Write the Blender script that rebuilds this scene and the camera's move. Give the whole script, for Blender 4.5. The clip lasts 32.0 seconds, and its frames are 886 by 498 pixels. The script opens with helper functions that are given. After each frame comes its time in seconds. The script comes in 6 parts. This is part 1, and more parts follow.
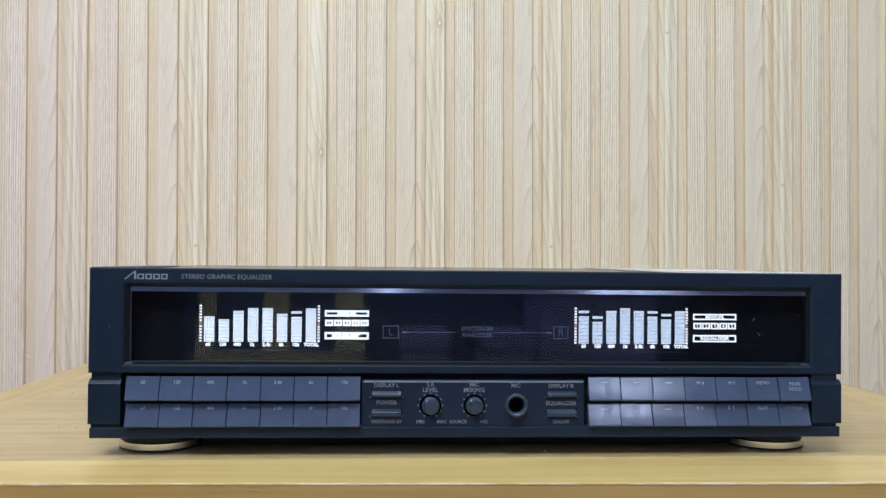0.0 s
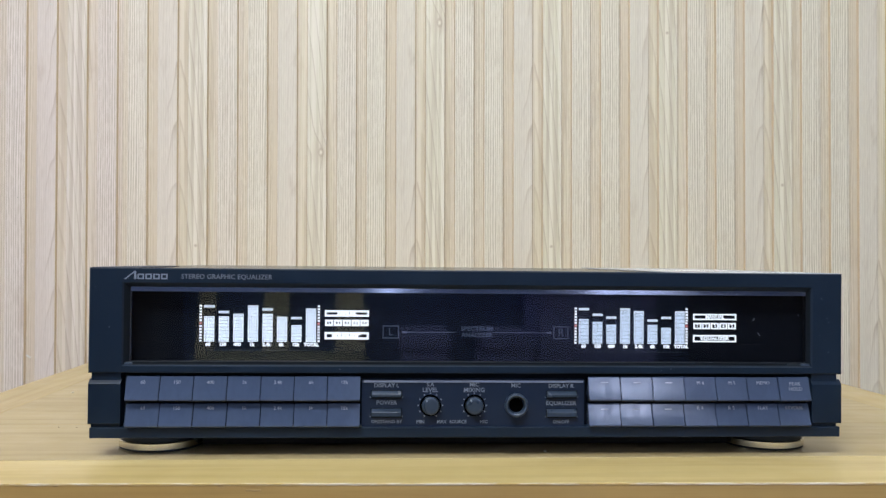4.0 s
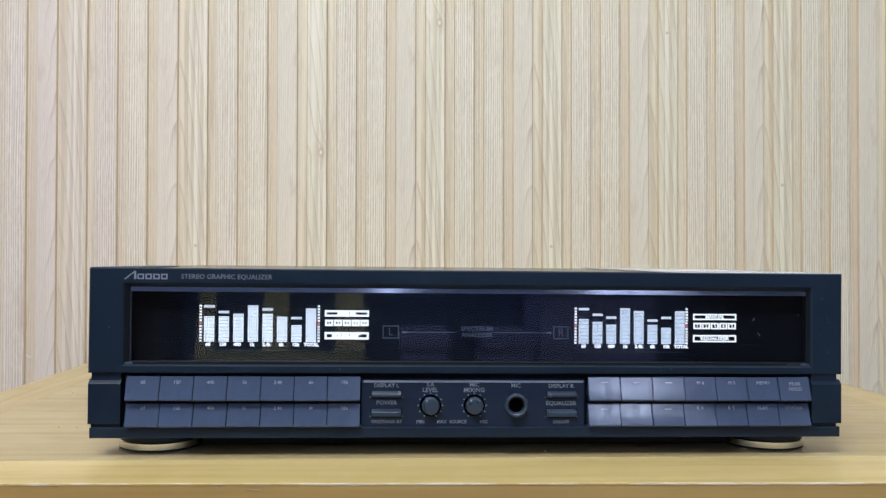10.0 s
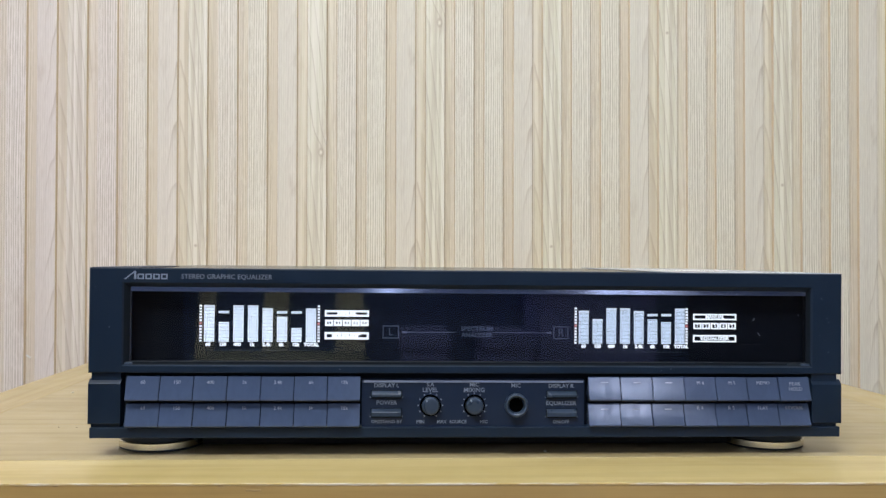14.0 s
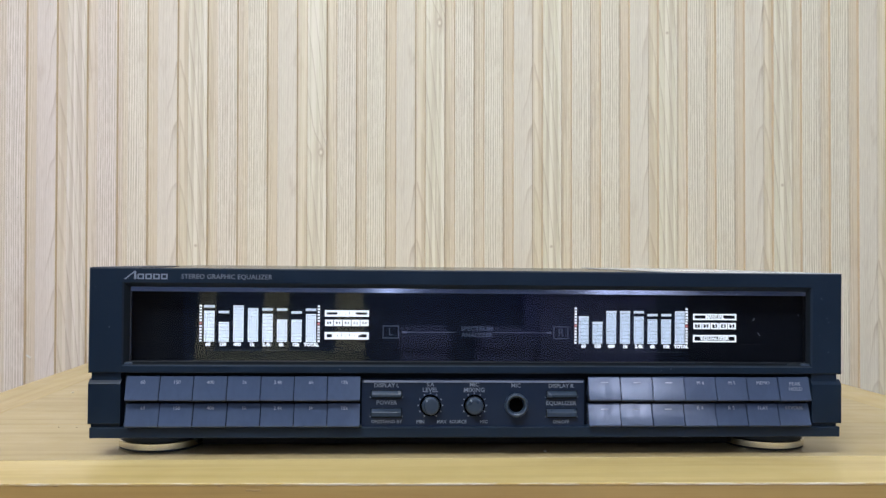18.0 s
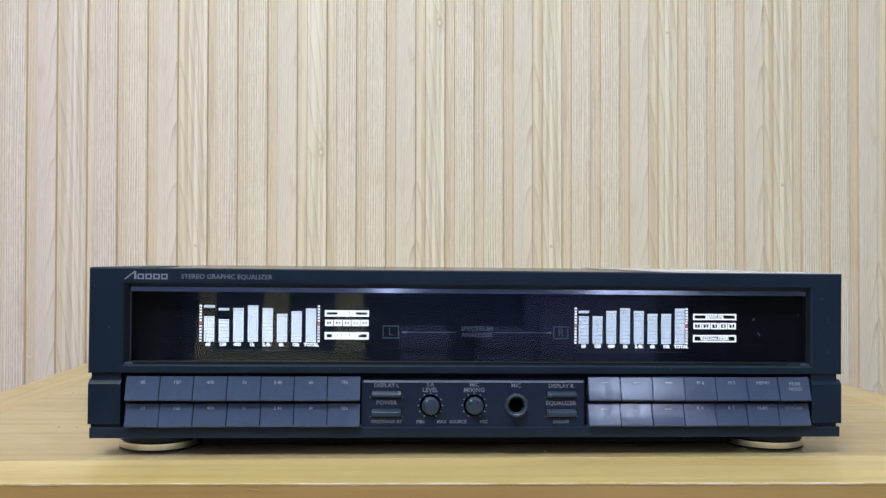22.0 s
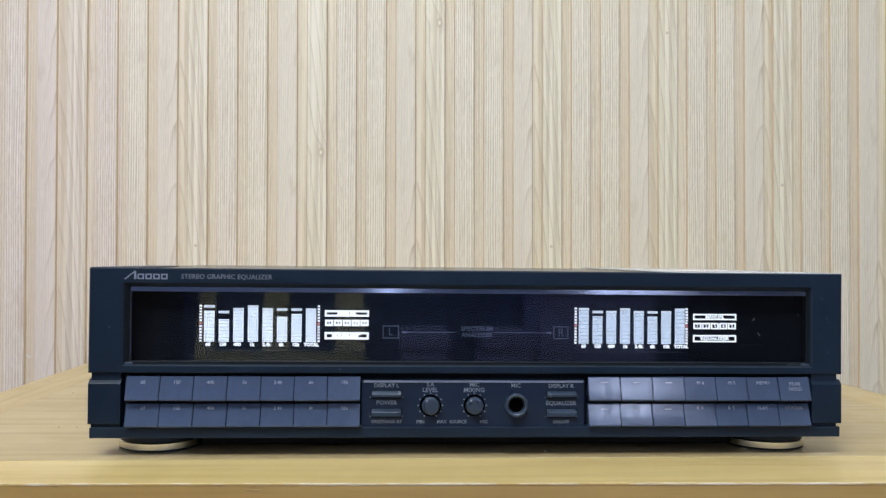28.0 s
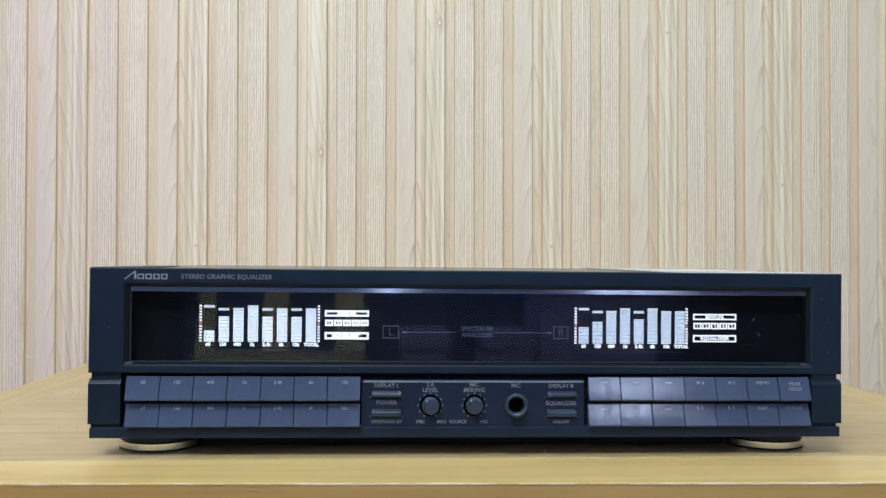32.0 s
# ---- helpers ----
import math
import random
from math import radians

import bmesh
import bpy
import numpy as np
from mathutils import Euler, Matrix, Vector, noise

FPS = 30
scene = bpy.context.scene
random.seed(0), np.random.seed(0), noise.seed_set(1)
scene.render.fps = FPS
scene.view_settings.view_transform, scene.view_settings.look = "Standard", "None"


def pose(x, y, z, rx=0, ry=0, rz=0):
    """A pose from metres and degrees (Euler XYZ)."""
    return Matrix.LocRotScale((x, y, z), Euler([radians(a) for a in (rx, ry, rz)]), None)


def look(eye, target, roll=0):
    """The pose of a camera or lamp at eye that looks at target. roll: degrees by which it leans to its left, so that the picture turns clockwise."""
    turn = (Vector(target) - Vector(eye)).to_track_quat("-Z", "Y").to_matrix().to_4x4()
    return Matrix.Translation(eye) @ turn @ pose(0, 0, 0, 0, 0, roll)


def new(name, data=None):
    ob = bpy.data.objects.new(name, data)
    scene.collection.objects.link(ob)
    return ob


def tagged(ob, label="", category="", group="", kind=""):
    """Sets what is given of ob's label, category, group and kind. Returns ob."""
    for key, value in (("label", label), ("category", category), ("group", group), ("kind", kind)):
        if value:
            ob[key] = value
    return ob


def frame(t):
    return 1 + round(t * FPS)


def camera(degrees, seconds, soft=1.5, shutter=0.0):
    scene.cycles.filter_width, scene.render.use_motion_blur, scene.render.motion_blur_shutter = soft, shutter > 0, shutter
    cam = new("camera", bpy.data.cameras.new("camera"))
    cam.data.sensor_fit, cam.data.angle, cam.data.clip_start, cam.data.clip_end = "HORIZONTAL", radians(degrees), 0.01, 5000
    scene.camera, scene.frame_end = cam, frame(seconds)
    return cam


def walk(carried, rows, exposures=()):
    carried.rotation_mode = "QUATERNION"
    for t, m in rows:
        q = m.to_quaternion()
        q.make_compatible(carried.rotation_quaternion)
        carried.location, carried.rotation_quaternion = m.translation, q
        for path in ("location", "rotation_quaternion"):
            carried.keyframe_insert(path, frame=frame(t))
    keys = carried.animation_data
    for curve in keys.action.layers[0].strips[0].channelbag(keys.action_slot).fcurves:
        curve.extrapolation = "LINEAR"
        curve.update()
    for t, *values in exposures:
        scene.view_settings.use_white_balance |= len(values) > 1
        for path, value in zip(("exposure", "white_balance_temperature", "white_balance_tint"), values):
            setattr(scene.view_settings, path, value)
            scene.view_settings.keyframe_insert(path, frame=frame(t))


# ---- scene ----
TOP = 0.75                      # height of the table top
EYE = (-0.0431, -0.4542, TOP + 0.109)
AIM = (0.054945, 0.998404, 0.01309)
cam = camera(56.8, 32.0, soft=1.4)
STAND = look(EYE, [e + a for e, a in zip(EYE, AIM)], 0.55)
walk(cam, [(0.0, STAND), (32.0, STAND)], [(0.0, 0.0), (32.0, 0.0)])

# ---------------------------------------------------------------- light
world = bpy.data.worlds.new("sky")
scene.world = world
world.use_nodes = True
sky = world.node_tree.nodes.new("ShaderNodeTexSky")
sky.sky_type, sky.sun_disc = "NISHITA", False
sky.sun_elevation, sky.sun_rotation = radians(35), radians(150)
world.node_tree.links.new(sky.outputs[0], world.node_tree.nodes["Background"].inputs[0])
world.node_tree.nodes["Background"].inputs[1].default_value = 0.1


def area(name, m, w, h, watts, colour):
    data = bpy.data.lights.new(name, "AREA")
    data.shape, data.size, data.size_y = "RECTANGLE", w, h
    data.energy, data.color = watts, colour
    ob = new(name, data)
    ob.matrix_world = m
    return ob


LAMP = (0.92, 0.965, 0.985)
BACK, NORTH, HALF, CEIL = -2.5, 0.52, 1.6, 2.6
PANEL_X = -0.60                 # the ceiling light panel
area("ceiling_light_lamp", look((PANEL_X, -1.10, CEIL - 0.06), (PANEL_X, -1.10, 0)), 1.2, 0.6, 37, LAMP)
for lx in (-0.07, 0.74):
    area("downlight_lamp", look((lx, -0.14, CEIL - 0.03), (lx, -0.14, 0)), 0.14, 0.14, 5 if lx < 0 else 2.5, LAMP)


# ---------------------------------------------------------------- materials
class Nodes:
    def __init__(self, name):
        self.mat = bpy.data.materials.new(name)
        self.mat.use_nodes = True
        self.tree = self.mat.node_tree
        self.bsdf = self.tree.nodes["Principled BSDF"]
        self.out = self.tree.nodes["Material Output"]

    def add(self, kind):
        return self.tree.nodes.new("ShaderNode" + kind)

    def put(self, socket, value):
        if isinstance(value, bpy.types.NodeSocket):
            self.tree.links.new(value, socket)
        else:
            socket.default_value = value

    def math(self, op, a, b=0.0, c=0.0):
        n = self.add("Math")
        n.operation = op
        for s, v in zip(n.inputs, (a, b, c)):
            self.put(s, v)
        return n.outputs[0]

    def add_x(self, vector):
        n = self.add("SeparateXYZ")
        self.put(n.inputs[0], vector)
        return n.outputs[0]

    def vec(self, op, a, b):
        n = self.add("VectorMath")
        n.operation = op
        self.put(n.inputs[0], a)
        self.put(n.inputs[1], b)
        return n.outputs[0]

    def noise(self, vector, scale=1.0, detail=3.0, rough=0.55, distortion=0.0):
        n = self.add("TexNoise")
        self.put(n.inputs["Vector"], vector)
        n.inputs["Scale"].default_value = scale
        n.inputs["Detail"].default_value = detail
        n.inputs["Roughness"].default_value = rough
        n.inputs["Distortion"].default_value = distortion
        return n.outputs["Fac"]

    def band(self, value, lo, hi, a=0.0, b=1.0):
        n = self.add("MapRange")
        for s, v in zip(n.inputs, (value, lo, hi, a, b)):
            self.put(s, v)
        return n.outputs[0]

    def mix(self, fac, a, b, blend="MIX"):
        n = self.add("Mix")
        n.data_type, n.blend_type = "RGBA", blend
        self.put(n.inputs[0], fac)
        self.put(n.inputs[6], a)
        self.put(n.inputs[7], b)
        return n.outputs[2]

    def bump(self, height, strength, distance):
        n = self.add("Bump")
        n.inputs["Strength"].default_value = strength
        n.inputs["Distance"].default_value = distance
        self.put(n.inputs["Height"], height)
        self.put(self.bsdf.inputs["Normal"], n.outputs[0])

    def set(self, **kw):
        for k, v in kw.items():
            self.put(self.bsdf.inputs[k.replace("_", " ")], v)
        return self.mat


def rgb(r, g, b):
    return (r, g, b, 1.0)


def daylight(name):
    """Overcast daylight, mottled by an added pattern that breaks up its reflections."""
    n = Nodes(name)
    co = n.add("TexCoord").outputs["Object"]
    glare_mottle = n.noise(n.vec("MULTIPLY", co, (24, 1, 10)), 1.0, 4, 0.6, 0.4)
    up = n.add("SeparateXYZ")
    n.put(up.inputs[0], co)
    glare_mottle = n.math("MULTIPLY_ADD", n.math("SUBTRACT", up.outputs[2], 2.0), 0.5, glare_mottle)
    return n.set(Base_Color=rgb(0.3, 0.3, 0.3), Emission_Color=rgb(0.60, 0.69, 1.0), Emission_Strength=n.band(glare_mottle, 0.42, 0.60, 1.5, 26.0))


def plastic(name, colour, rough, grain=900, bump=0.06, spec=0.5):
    n = Nodes(name)
    co = n.add("TexCoord").outputs["Object"]
    fine = n.noise(co, grain, 2)
    wear = n.noise(co, 22, 4)
    col = n.mix(n.band(wear, 0.35, 0.7), rgb(*[c * 0.86 for c in colour]), rgb(*[c * 1.14 for c in colour]))
    n.bump(fine, bump, 0.0004)
    n.put(n.bsdf.inputs["Specular IOR Level"], spec)
    return n.set(Base_Color=col, Roughness=n.band(wear, 0.3, 0.75, rough * 0.85, rough * 1.2))


def key_plastic(name, colour):
    """Worn key caps: satin, with fine streaks along the row and polished, smeared patches."""
    n = Nodes(name)
    co = n.add("TexCoord").outputs["Object"]
    info = n.add("ObjectInfo").outputs["Random"]
    off = n.add("CombineXYZ")
    n.put(off.inputs[0], n.math("MULTIPLY", info, 17.0))
    n.put(off.inputs[2], n.math("MULTIPLY", info, 5.0))
    p = n.vec("ADD", co, off.outputs[0])
    streak = n.noise(n.vec("MULTIPLY", p, (110, 200, 1500)), 1.0, 3, 0.6)
    smear = n.noise(n.vec("MULTIPLY", p, (260, 150, 120)), 1.0, 3, 0.6, 0.5)
    n.bump(n.math("MULTIPLY_ADD", smear, 0.12, streak), 0.05, 0.0005)
    col = n.mix(n.band(smear, 0.35, 0.7), rgb(*[c * 0.95 for c in colour]), rgb(*[c * 1.06 for c in colour]))
    return n.set(Base_Color=col, Roughness=n.band(smear, 0.35, 0.65, 0.09, 0.20))


def glow(name, colour, strength):
    n = Nodes(name)
    return n.set(Base_Color=rgb(0.3, 0.32, 0.34), Emission_Color=rgb(*colour), Emission_Strength=strength, Roughness=0.6)


def paint(name, colour, rough=0.6):
    n = Nodes(name)
    co = n.add("TexCoord").outputs["Object"]
    n.bump(n.noise(co, 120, 4), 0.15, 0.002)
    col = n.mix(n.noise(co, 1.7, 4), rgb(*[c * 0.93 for c in colour]), rgb(*[min(1, c * 1.05) for c in colour]))
    return n.set(Base_Color=col, Roughness=rough)


def metal(name, colour, rough):
    n = Nodes(name)
    co = n.add("TexCoord").outputs["Object"]
    smear = n.noise(n.vec("MULTIPLY", co, (60, 400, 400)), 1.0, 4)
    n.bump(smear, 0.05, 0.0004)
    return n.set(Base_Color=rgb(*colour), Metallic=0.85, Roughness=n.band(smear, 0.3, 0.7, rough * 0.8, rough * 1.4))


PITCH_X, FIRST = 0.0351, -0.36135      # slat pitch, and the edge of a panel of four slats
# each panel from the west: height of its big knot over 0.8 m, then the pink tint and falloff of the light, put into its
# colour
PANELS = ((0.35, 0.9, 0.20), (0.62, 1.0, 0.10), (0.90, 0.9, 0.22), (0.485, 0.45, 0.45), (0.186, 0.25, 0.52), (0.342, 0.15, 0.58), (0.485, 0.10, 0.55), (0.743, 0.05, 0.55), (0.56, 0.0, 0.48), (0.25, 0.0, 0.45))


def film_wood(name, groove):
    """Printed wood film, drawn over panels of four slats and their grooves; each panel is cut from it at another height."""
    n = Nodes(name)
    co = n.add("SeparateXYZ")
    n.put(co.inputs[0], n.add("TexCoord").outputs["Object"])
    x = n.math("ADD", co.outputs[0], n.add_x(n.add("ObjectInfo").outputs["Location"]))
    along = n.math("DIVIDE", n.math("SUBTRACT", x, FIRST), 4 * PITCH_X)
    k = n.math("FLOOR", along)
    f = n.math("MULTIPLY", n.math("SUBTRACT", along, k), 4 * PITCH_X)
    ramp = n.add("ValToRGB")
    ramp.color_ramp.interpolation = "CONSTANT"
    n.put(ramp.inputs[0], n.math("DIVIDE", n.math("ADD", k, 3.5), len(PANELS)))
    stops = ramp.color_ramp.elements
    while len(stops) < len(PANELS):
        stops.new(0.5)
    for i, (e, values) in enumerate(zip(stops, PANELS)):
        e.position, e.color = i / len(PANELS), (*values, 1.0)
    per_panel = n.add("SeparateColor")
    n.put(per_panel.inputs[0], ramp.outputs[0])
    h = n.math("SUBTRACT", n.math("ADD", per_panel.outputs[0], 0.8), co.outputs[2])
    at = n.add("CombineXYZ")
    n.put(at.inputs[0], f)
    n.put(at.inputs[2], h)
    p = at.outputs[0]

    def stretched(a, b, detail=2.0, rough=0.55, distortion=0.0):
        return n.noise(n.vec("MULTIPLY", p, (a, a, b)), 1.0, detail, rough, distortion)

    def times(*values):
        out = values[0]
        for v in values[1:]:
            out = n.math("MULTIPLY", out, v)
        return out

    def between(a, b, c, d):
        return times(n.band(f, a, b), n.band(f, c, d, 1.0, 0.0))

    warp = n.math("SUBTRACT", stretched(38, 7), 0.5)
    slow = stretched(75, 1.6, 3)
    hair = stretched(480, 9, 2, 0.6)
    fleck = stretched(700, 75, 1, 0.5)
    blot = stretched(55, 14, 3)
    plain = between(0.034, 0.038, 0.0635, 0.0665)          # the smooth pinkish slat
    sawn = between(0.0650, 0.0680, 0.1040, 0.1090)         # the creamy flat-sawn slat
    lined = n.math("SUBTRACT", n.math("SUBTRACT", 1.0, plain), sawn)
    # base tones of the four slats
    tone = n.mix(n.band(slow, 0.35, 0.65), rgb(0.745, 0.676, 0.517), rgb(0.808, 0.740, 0.573))
    tone = n.mix(plain, tone, n.mix(n.band(slow, 0.35, 0.65), rgb(0.780, 0.703, 0.557), rgb(0.821, 0.747, 0.595)))
    tone = n.mix(sawn, tone, n.mix(n.band(slow, 0.35, 0.65), rgb(0.776, 0.720, 0.517), rgb(0.834, 0.782, 0.578)))
    tan, white = rgb(0.50, 0.385, 0.250), rgb(0.98, 0.91, 0.75)
    # straight hairlines, closer and finer in places, and short pores
    fine = n.math("MULTIPLY_ADD", lined, 0.85, n.math("MULTIPLY_ADD", plain, 0.20, times(sawn, 0.25)))
    drift = n.math("MULTIPLY_ADD", stretched(70, 3.5), 16.0, times(f, 2350.0))
    comb = n.math("SINE", n.math("ADD", drift, times(hair, 3.0)))
    gaps = n.band(stretched(300, 12, 1), 0.36, 0.50, 0.35, 1.0)
    tone = n.mix(times(fine, gaps, n.band(comb, 0.25, 0.85, 0.0, 1.0)), tone, white)
    tone = n.mix(times(fine, gaps, n.band(comb, -0.10, -0.8, 0.0, 0.52)), tone, tan)
    tone = n.mix(times(n.math("MULTIPLY_ADD", fine, 0.22, 0.14), n.band(fleck, 0.54, 0.61, 0.0, 0.9)), tone, white)
    tone = n.mix(times(n.math("MULTIPLY_ADD", fine, 0.22, 0.10), n.band(fleck, 0.46, 0.40, 0.0, 0.35)), tone, tan)
    veins = stretched(190, 2.6, 2, 0.5, 0.3)
    tone = n.mix(times(sawn, n.band(veins, 0.50, 0.42, 0.0, 0.42)), tone, tan)
    tone = n.mix(times(sawn, n.band(veins, 0.53, 0.60, 0.0, 0.60)), tone, white)
    # pointed arches of the flat-sawn part, swept round a knot
    dx = n.math("ADD", n.math("SUBTRACT", f, 0.0655), times(warp, 0.012))
    kx, kz = n.math("SUBTRACT", f, 0.0930), times(h, 0.62)
    kd = n.math("SQRT", n.math("ADD", times(kx, kx), times(kz, kz)))
    near = n.band(kd, 0.0, 0.024, 1.0, 0.0)
    sweep = n.math("ADD", times(near, near, 1.3), times(warp, 1.3))
    rise = n.math("MULTIPLY_ADD", times(dx, dx), 120.0, times(n.math("ABSOLUTE", dx), 3.2))
    arch = n.math("DIVIDE", n.math("SUBTRACT", n.math("SUBTRACT", h, 0.178), rise), 0.077)
    saw = n.math("FRACT", n.math("ADD", arch, sweep))
    line = n.math("MAXIMUM", n.band(saw, 0.0, 0.16, 1.0, 0.0), n.band(saw, 0.95, 1.0))
    tips = n.math("MAXIMUM", n.band(n.math("ABSOLUTE", dx), 0.008, 0.016), n.band(h, 0.15, 0.19))
    spread = n.math("MAXIMUM", times(sawn, n.band(f, 0.092, 0.108, 1.0, 0.75)), times(plain, n.band(f, 0.048, 0.060, 0.0, 1.0)))
    tone = n.mix(times(line, tips, spread, n.band(blot, 0.35, 0.6, 0.28, 0.60)), tone, tan)
    tone = n.mix(times(n.band(saw, 0.10, 0.85), spread, 0.22), tone, white)
    # the knot, and a smaller one lower down
    tone = n.mix(n.band(kd, 0.003, 0.013, 0.30, 0.0), tone, tan)
    tone = n.mix(times(n.band(kd, 0.0016, 0.0024), n.band(kd, 0.0028, 0.0042, 0.40, 0.0)), tone, tan)
    tone = n.mix(n.band(kd, 0.0006, 0.0018, 0.7, 0.0), tone, white)
    sx, sz = n.math("SUBTRACT", f, 0.0868), n.math("SUBTRACT", h, 0.41)
    sd = n.math("SQRT", n.math("ADD", times(sx, sx), times(sz, sz)))
    tone = n.mix(n.band(sd, 0.0006, 0.0026, 0.65, 0.0), tone, tan)
    # smudges in the print
    tone = n.mix(n.band(blot, 0.60, 0.76, 0.0, 0.35), tone, tan)
    # the pinker, falling light towards the west is put into the panels' colour
    tone = n.mix(per_panel.outputs[1], tone, n.mix(1.0, tone, rgb(1.0, 0.95, 1.07), "MULTIPLY"))
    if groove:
        # the grooves' yellow bounce light is put into the colour; the print is tanner beside the smooth slat
        warm_bounce = n.math("MULTIPLY_ADD", between(0.028, 0.032, 0.045, 0.050), 0.16, 0.28)
        tone = n.mix(warm_bounce, tone, rgb(0.71, 0.57, 0.37))
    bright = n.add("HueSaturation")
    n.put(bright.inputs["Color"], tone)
    n.put(bright.inputs["Value"], n.band(per_panel.outputs[2], 0.0, 1.0, 0.92, 1.08))
    n.bump(n.math("ADD", hair, fleck), 0.12, 0.0004)
    return n.set(Base_Color=bright.outputs[0], Roughness=n.band(hair, 0.3, 0.7, 0.45, 0.6))


def worn_wood(name, deep=(0.57, 0.40, 0.15), bare=(0.74, 0.66, 0.52)):
    """The front edge, rubbed bare in patches."""
    n = Nodes(name)
    co = n.add("TexCoord").outputs["Object"]
    patch = n.noise(n.vec("MULTIPLY", co, (38, 300, 300)), 1.0, 6, 0.7)
    col = n.mix(n.band(patch, 0.40, 0.56), rgb(*deep), rgb(*bare))
    return n.set(Base_Color=col, Roughness=0.6)


def table_wood(name, pale, amber, brown, across):
    """Varnished pine; grain along x, or along y where across is set."""
    n = Nodes(name)
    co = n.add("TexCoord").outputs["Object"]
    info = n.add("ObjectInfo").outputs["Random"]
    shift = n.add("CombineXYZ")
    for k, f in enumerate((13.0, 31.0, 5.0)):
        n.put(shift.inputs[k], n.math("MULTIPLY", info, f))
    p = n.vec("ADD", co, shift.outputs[0])
    long = (lambda a, b: (a, b, a)) if across else (lambda a, b: (b, a, a))
    warp = n.noise(n.vec("MULTIPLY", p, long(9, 1.6)), 1.0, 2)
    sep = n.add("SeparateXYZ")
    n.put(sep.inputs[0], p)
    u = n.math("ADD", sep.outputs[0 if across else 1], n.math("MULTIPLY", warp, 0.09))
    rings = n.band(n.math("SINE", n.math("MULTIPLY", u, 420.0)), -0.2, 1.0)
    hair = n.noise(n.vec("MULTIPLY", p, long(900, 16)), 1.0, 3, 0.6)
    slow = n.noise(n.vec("MULTIPLY", p, long(26, 1.2)), 1.0, 3)
    tone = n.mix(n.band(slow, 0.32, 0.68), amber, pale)
    tone = n.mix(n.math("MULTIPLY", rings, n.band(slow, 0.3, 0.7, 0.30, 0.06)), tone, brown)
    tone = n.mix(n.band(hair, 0.5, 0.75, 0.0, 0.22), tone, brown)
    streak = n.noise(n.vec("MULTIPLY", p, long(75, 4)), 1.0, 4, 0.6, 0.6)
    tone = n.mix(n.band(streak, 0.50, 0.70, 0.0, 0.52), tone, brown)
    bright = n.add("HueSaturation")
    n.put(bright.inputs["Color"], tone)
    n.put(bright.inputs["Value"], n.band(info, 0.0, 1.0, 0.93, 1.05))
    scuff = n.noise(co, 35, 5)
    n.bump(hair, 0.12, 0.0004)
    n.put(n.bsdf.inputs["Coat Weight"], 0.35)
    n.put(n.bsdf.inputs["Coat Roughness"], 0.22)
    return n.set(Base_Color=bright.outputs[0], Roughness=n.band(scuff, 0.3, 0.7, 0.34, 0.5))


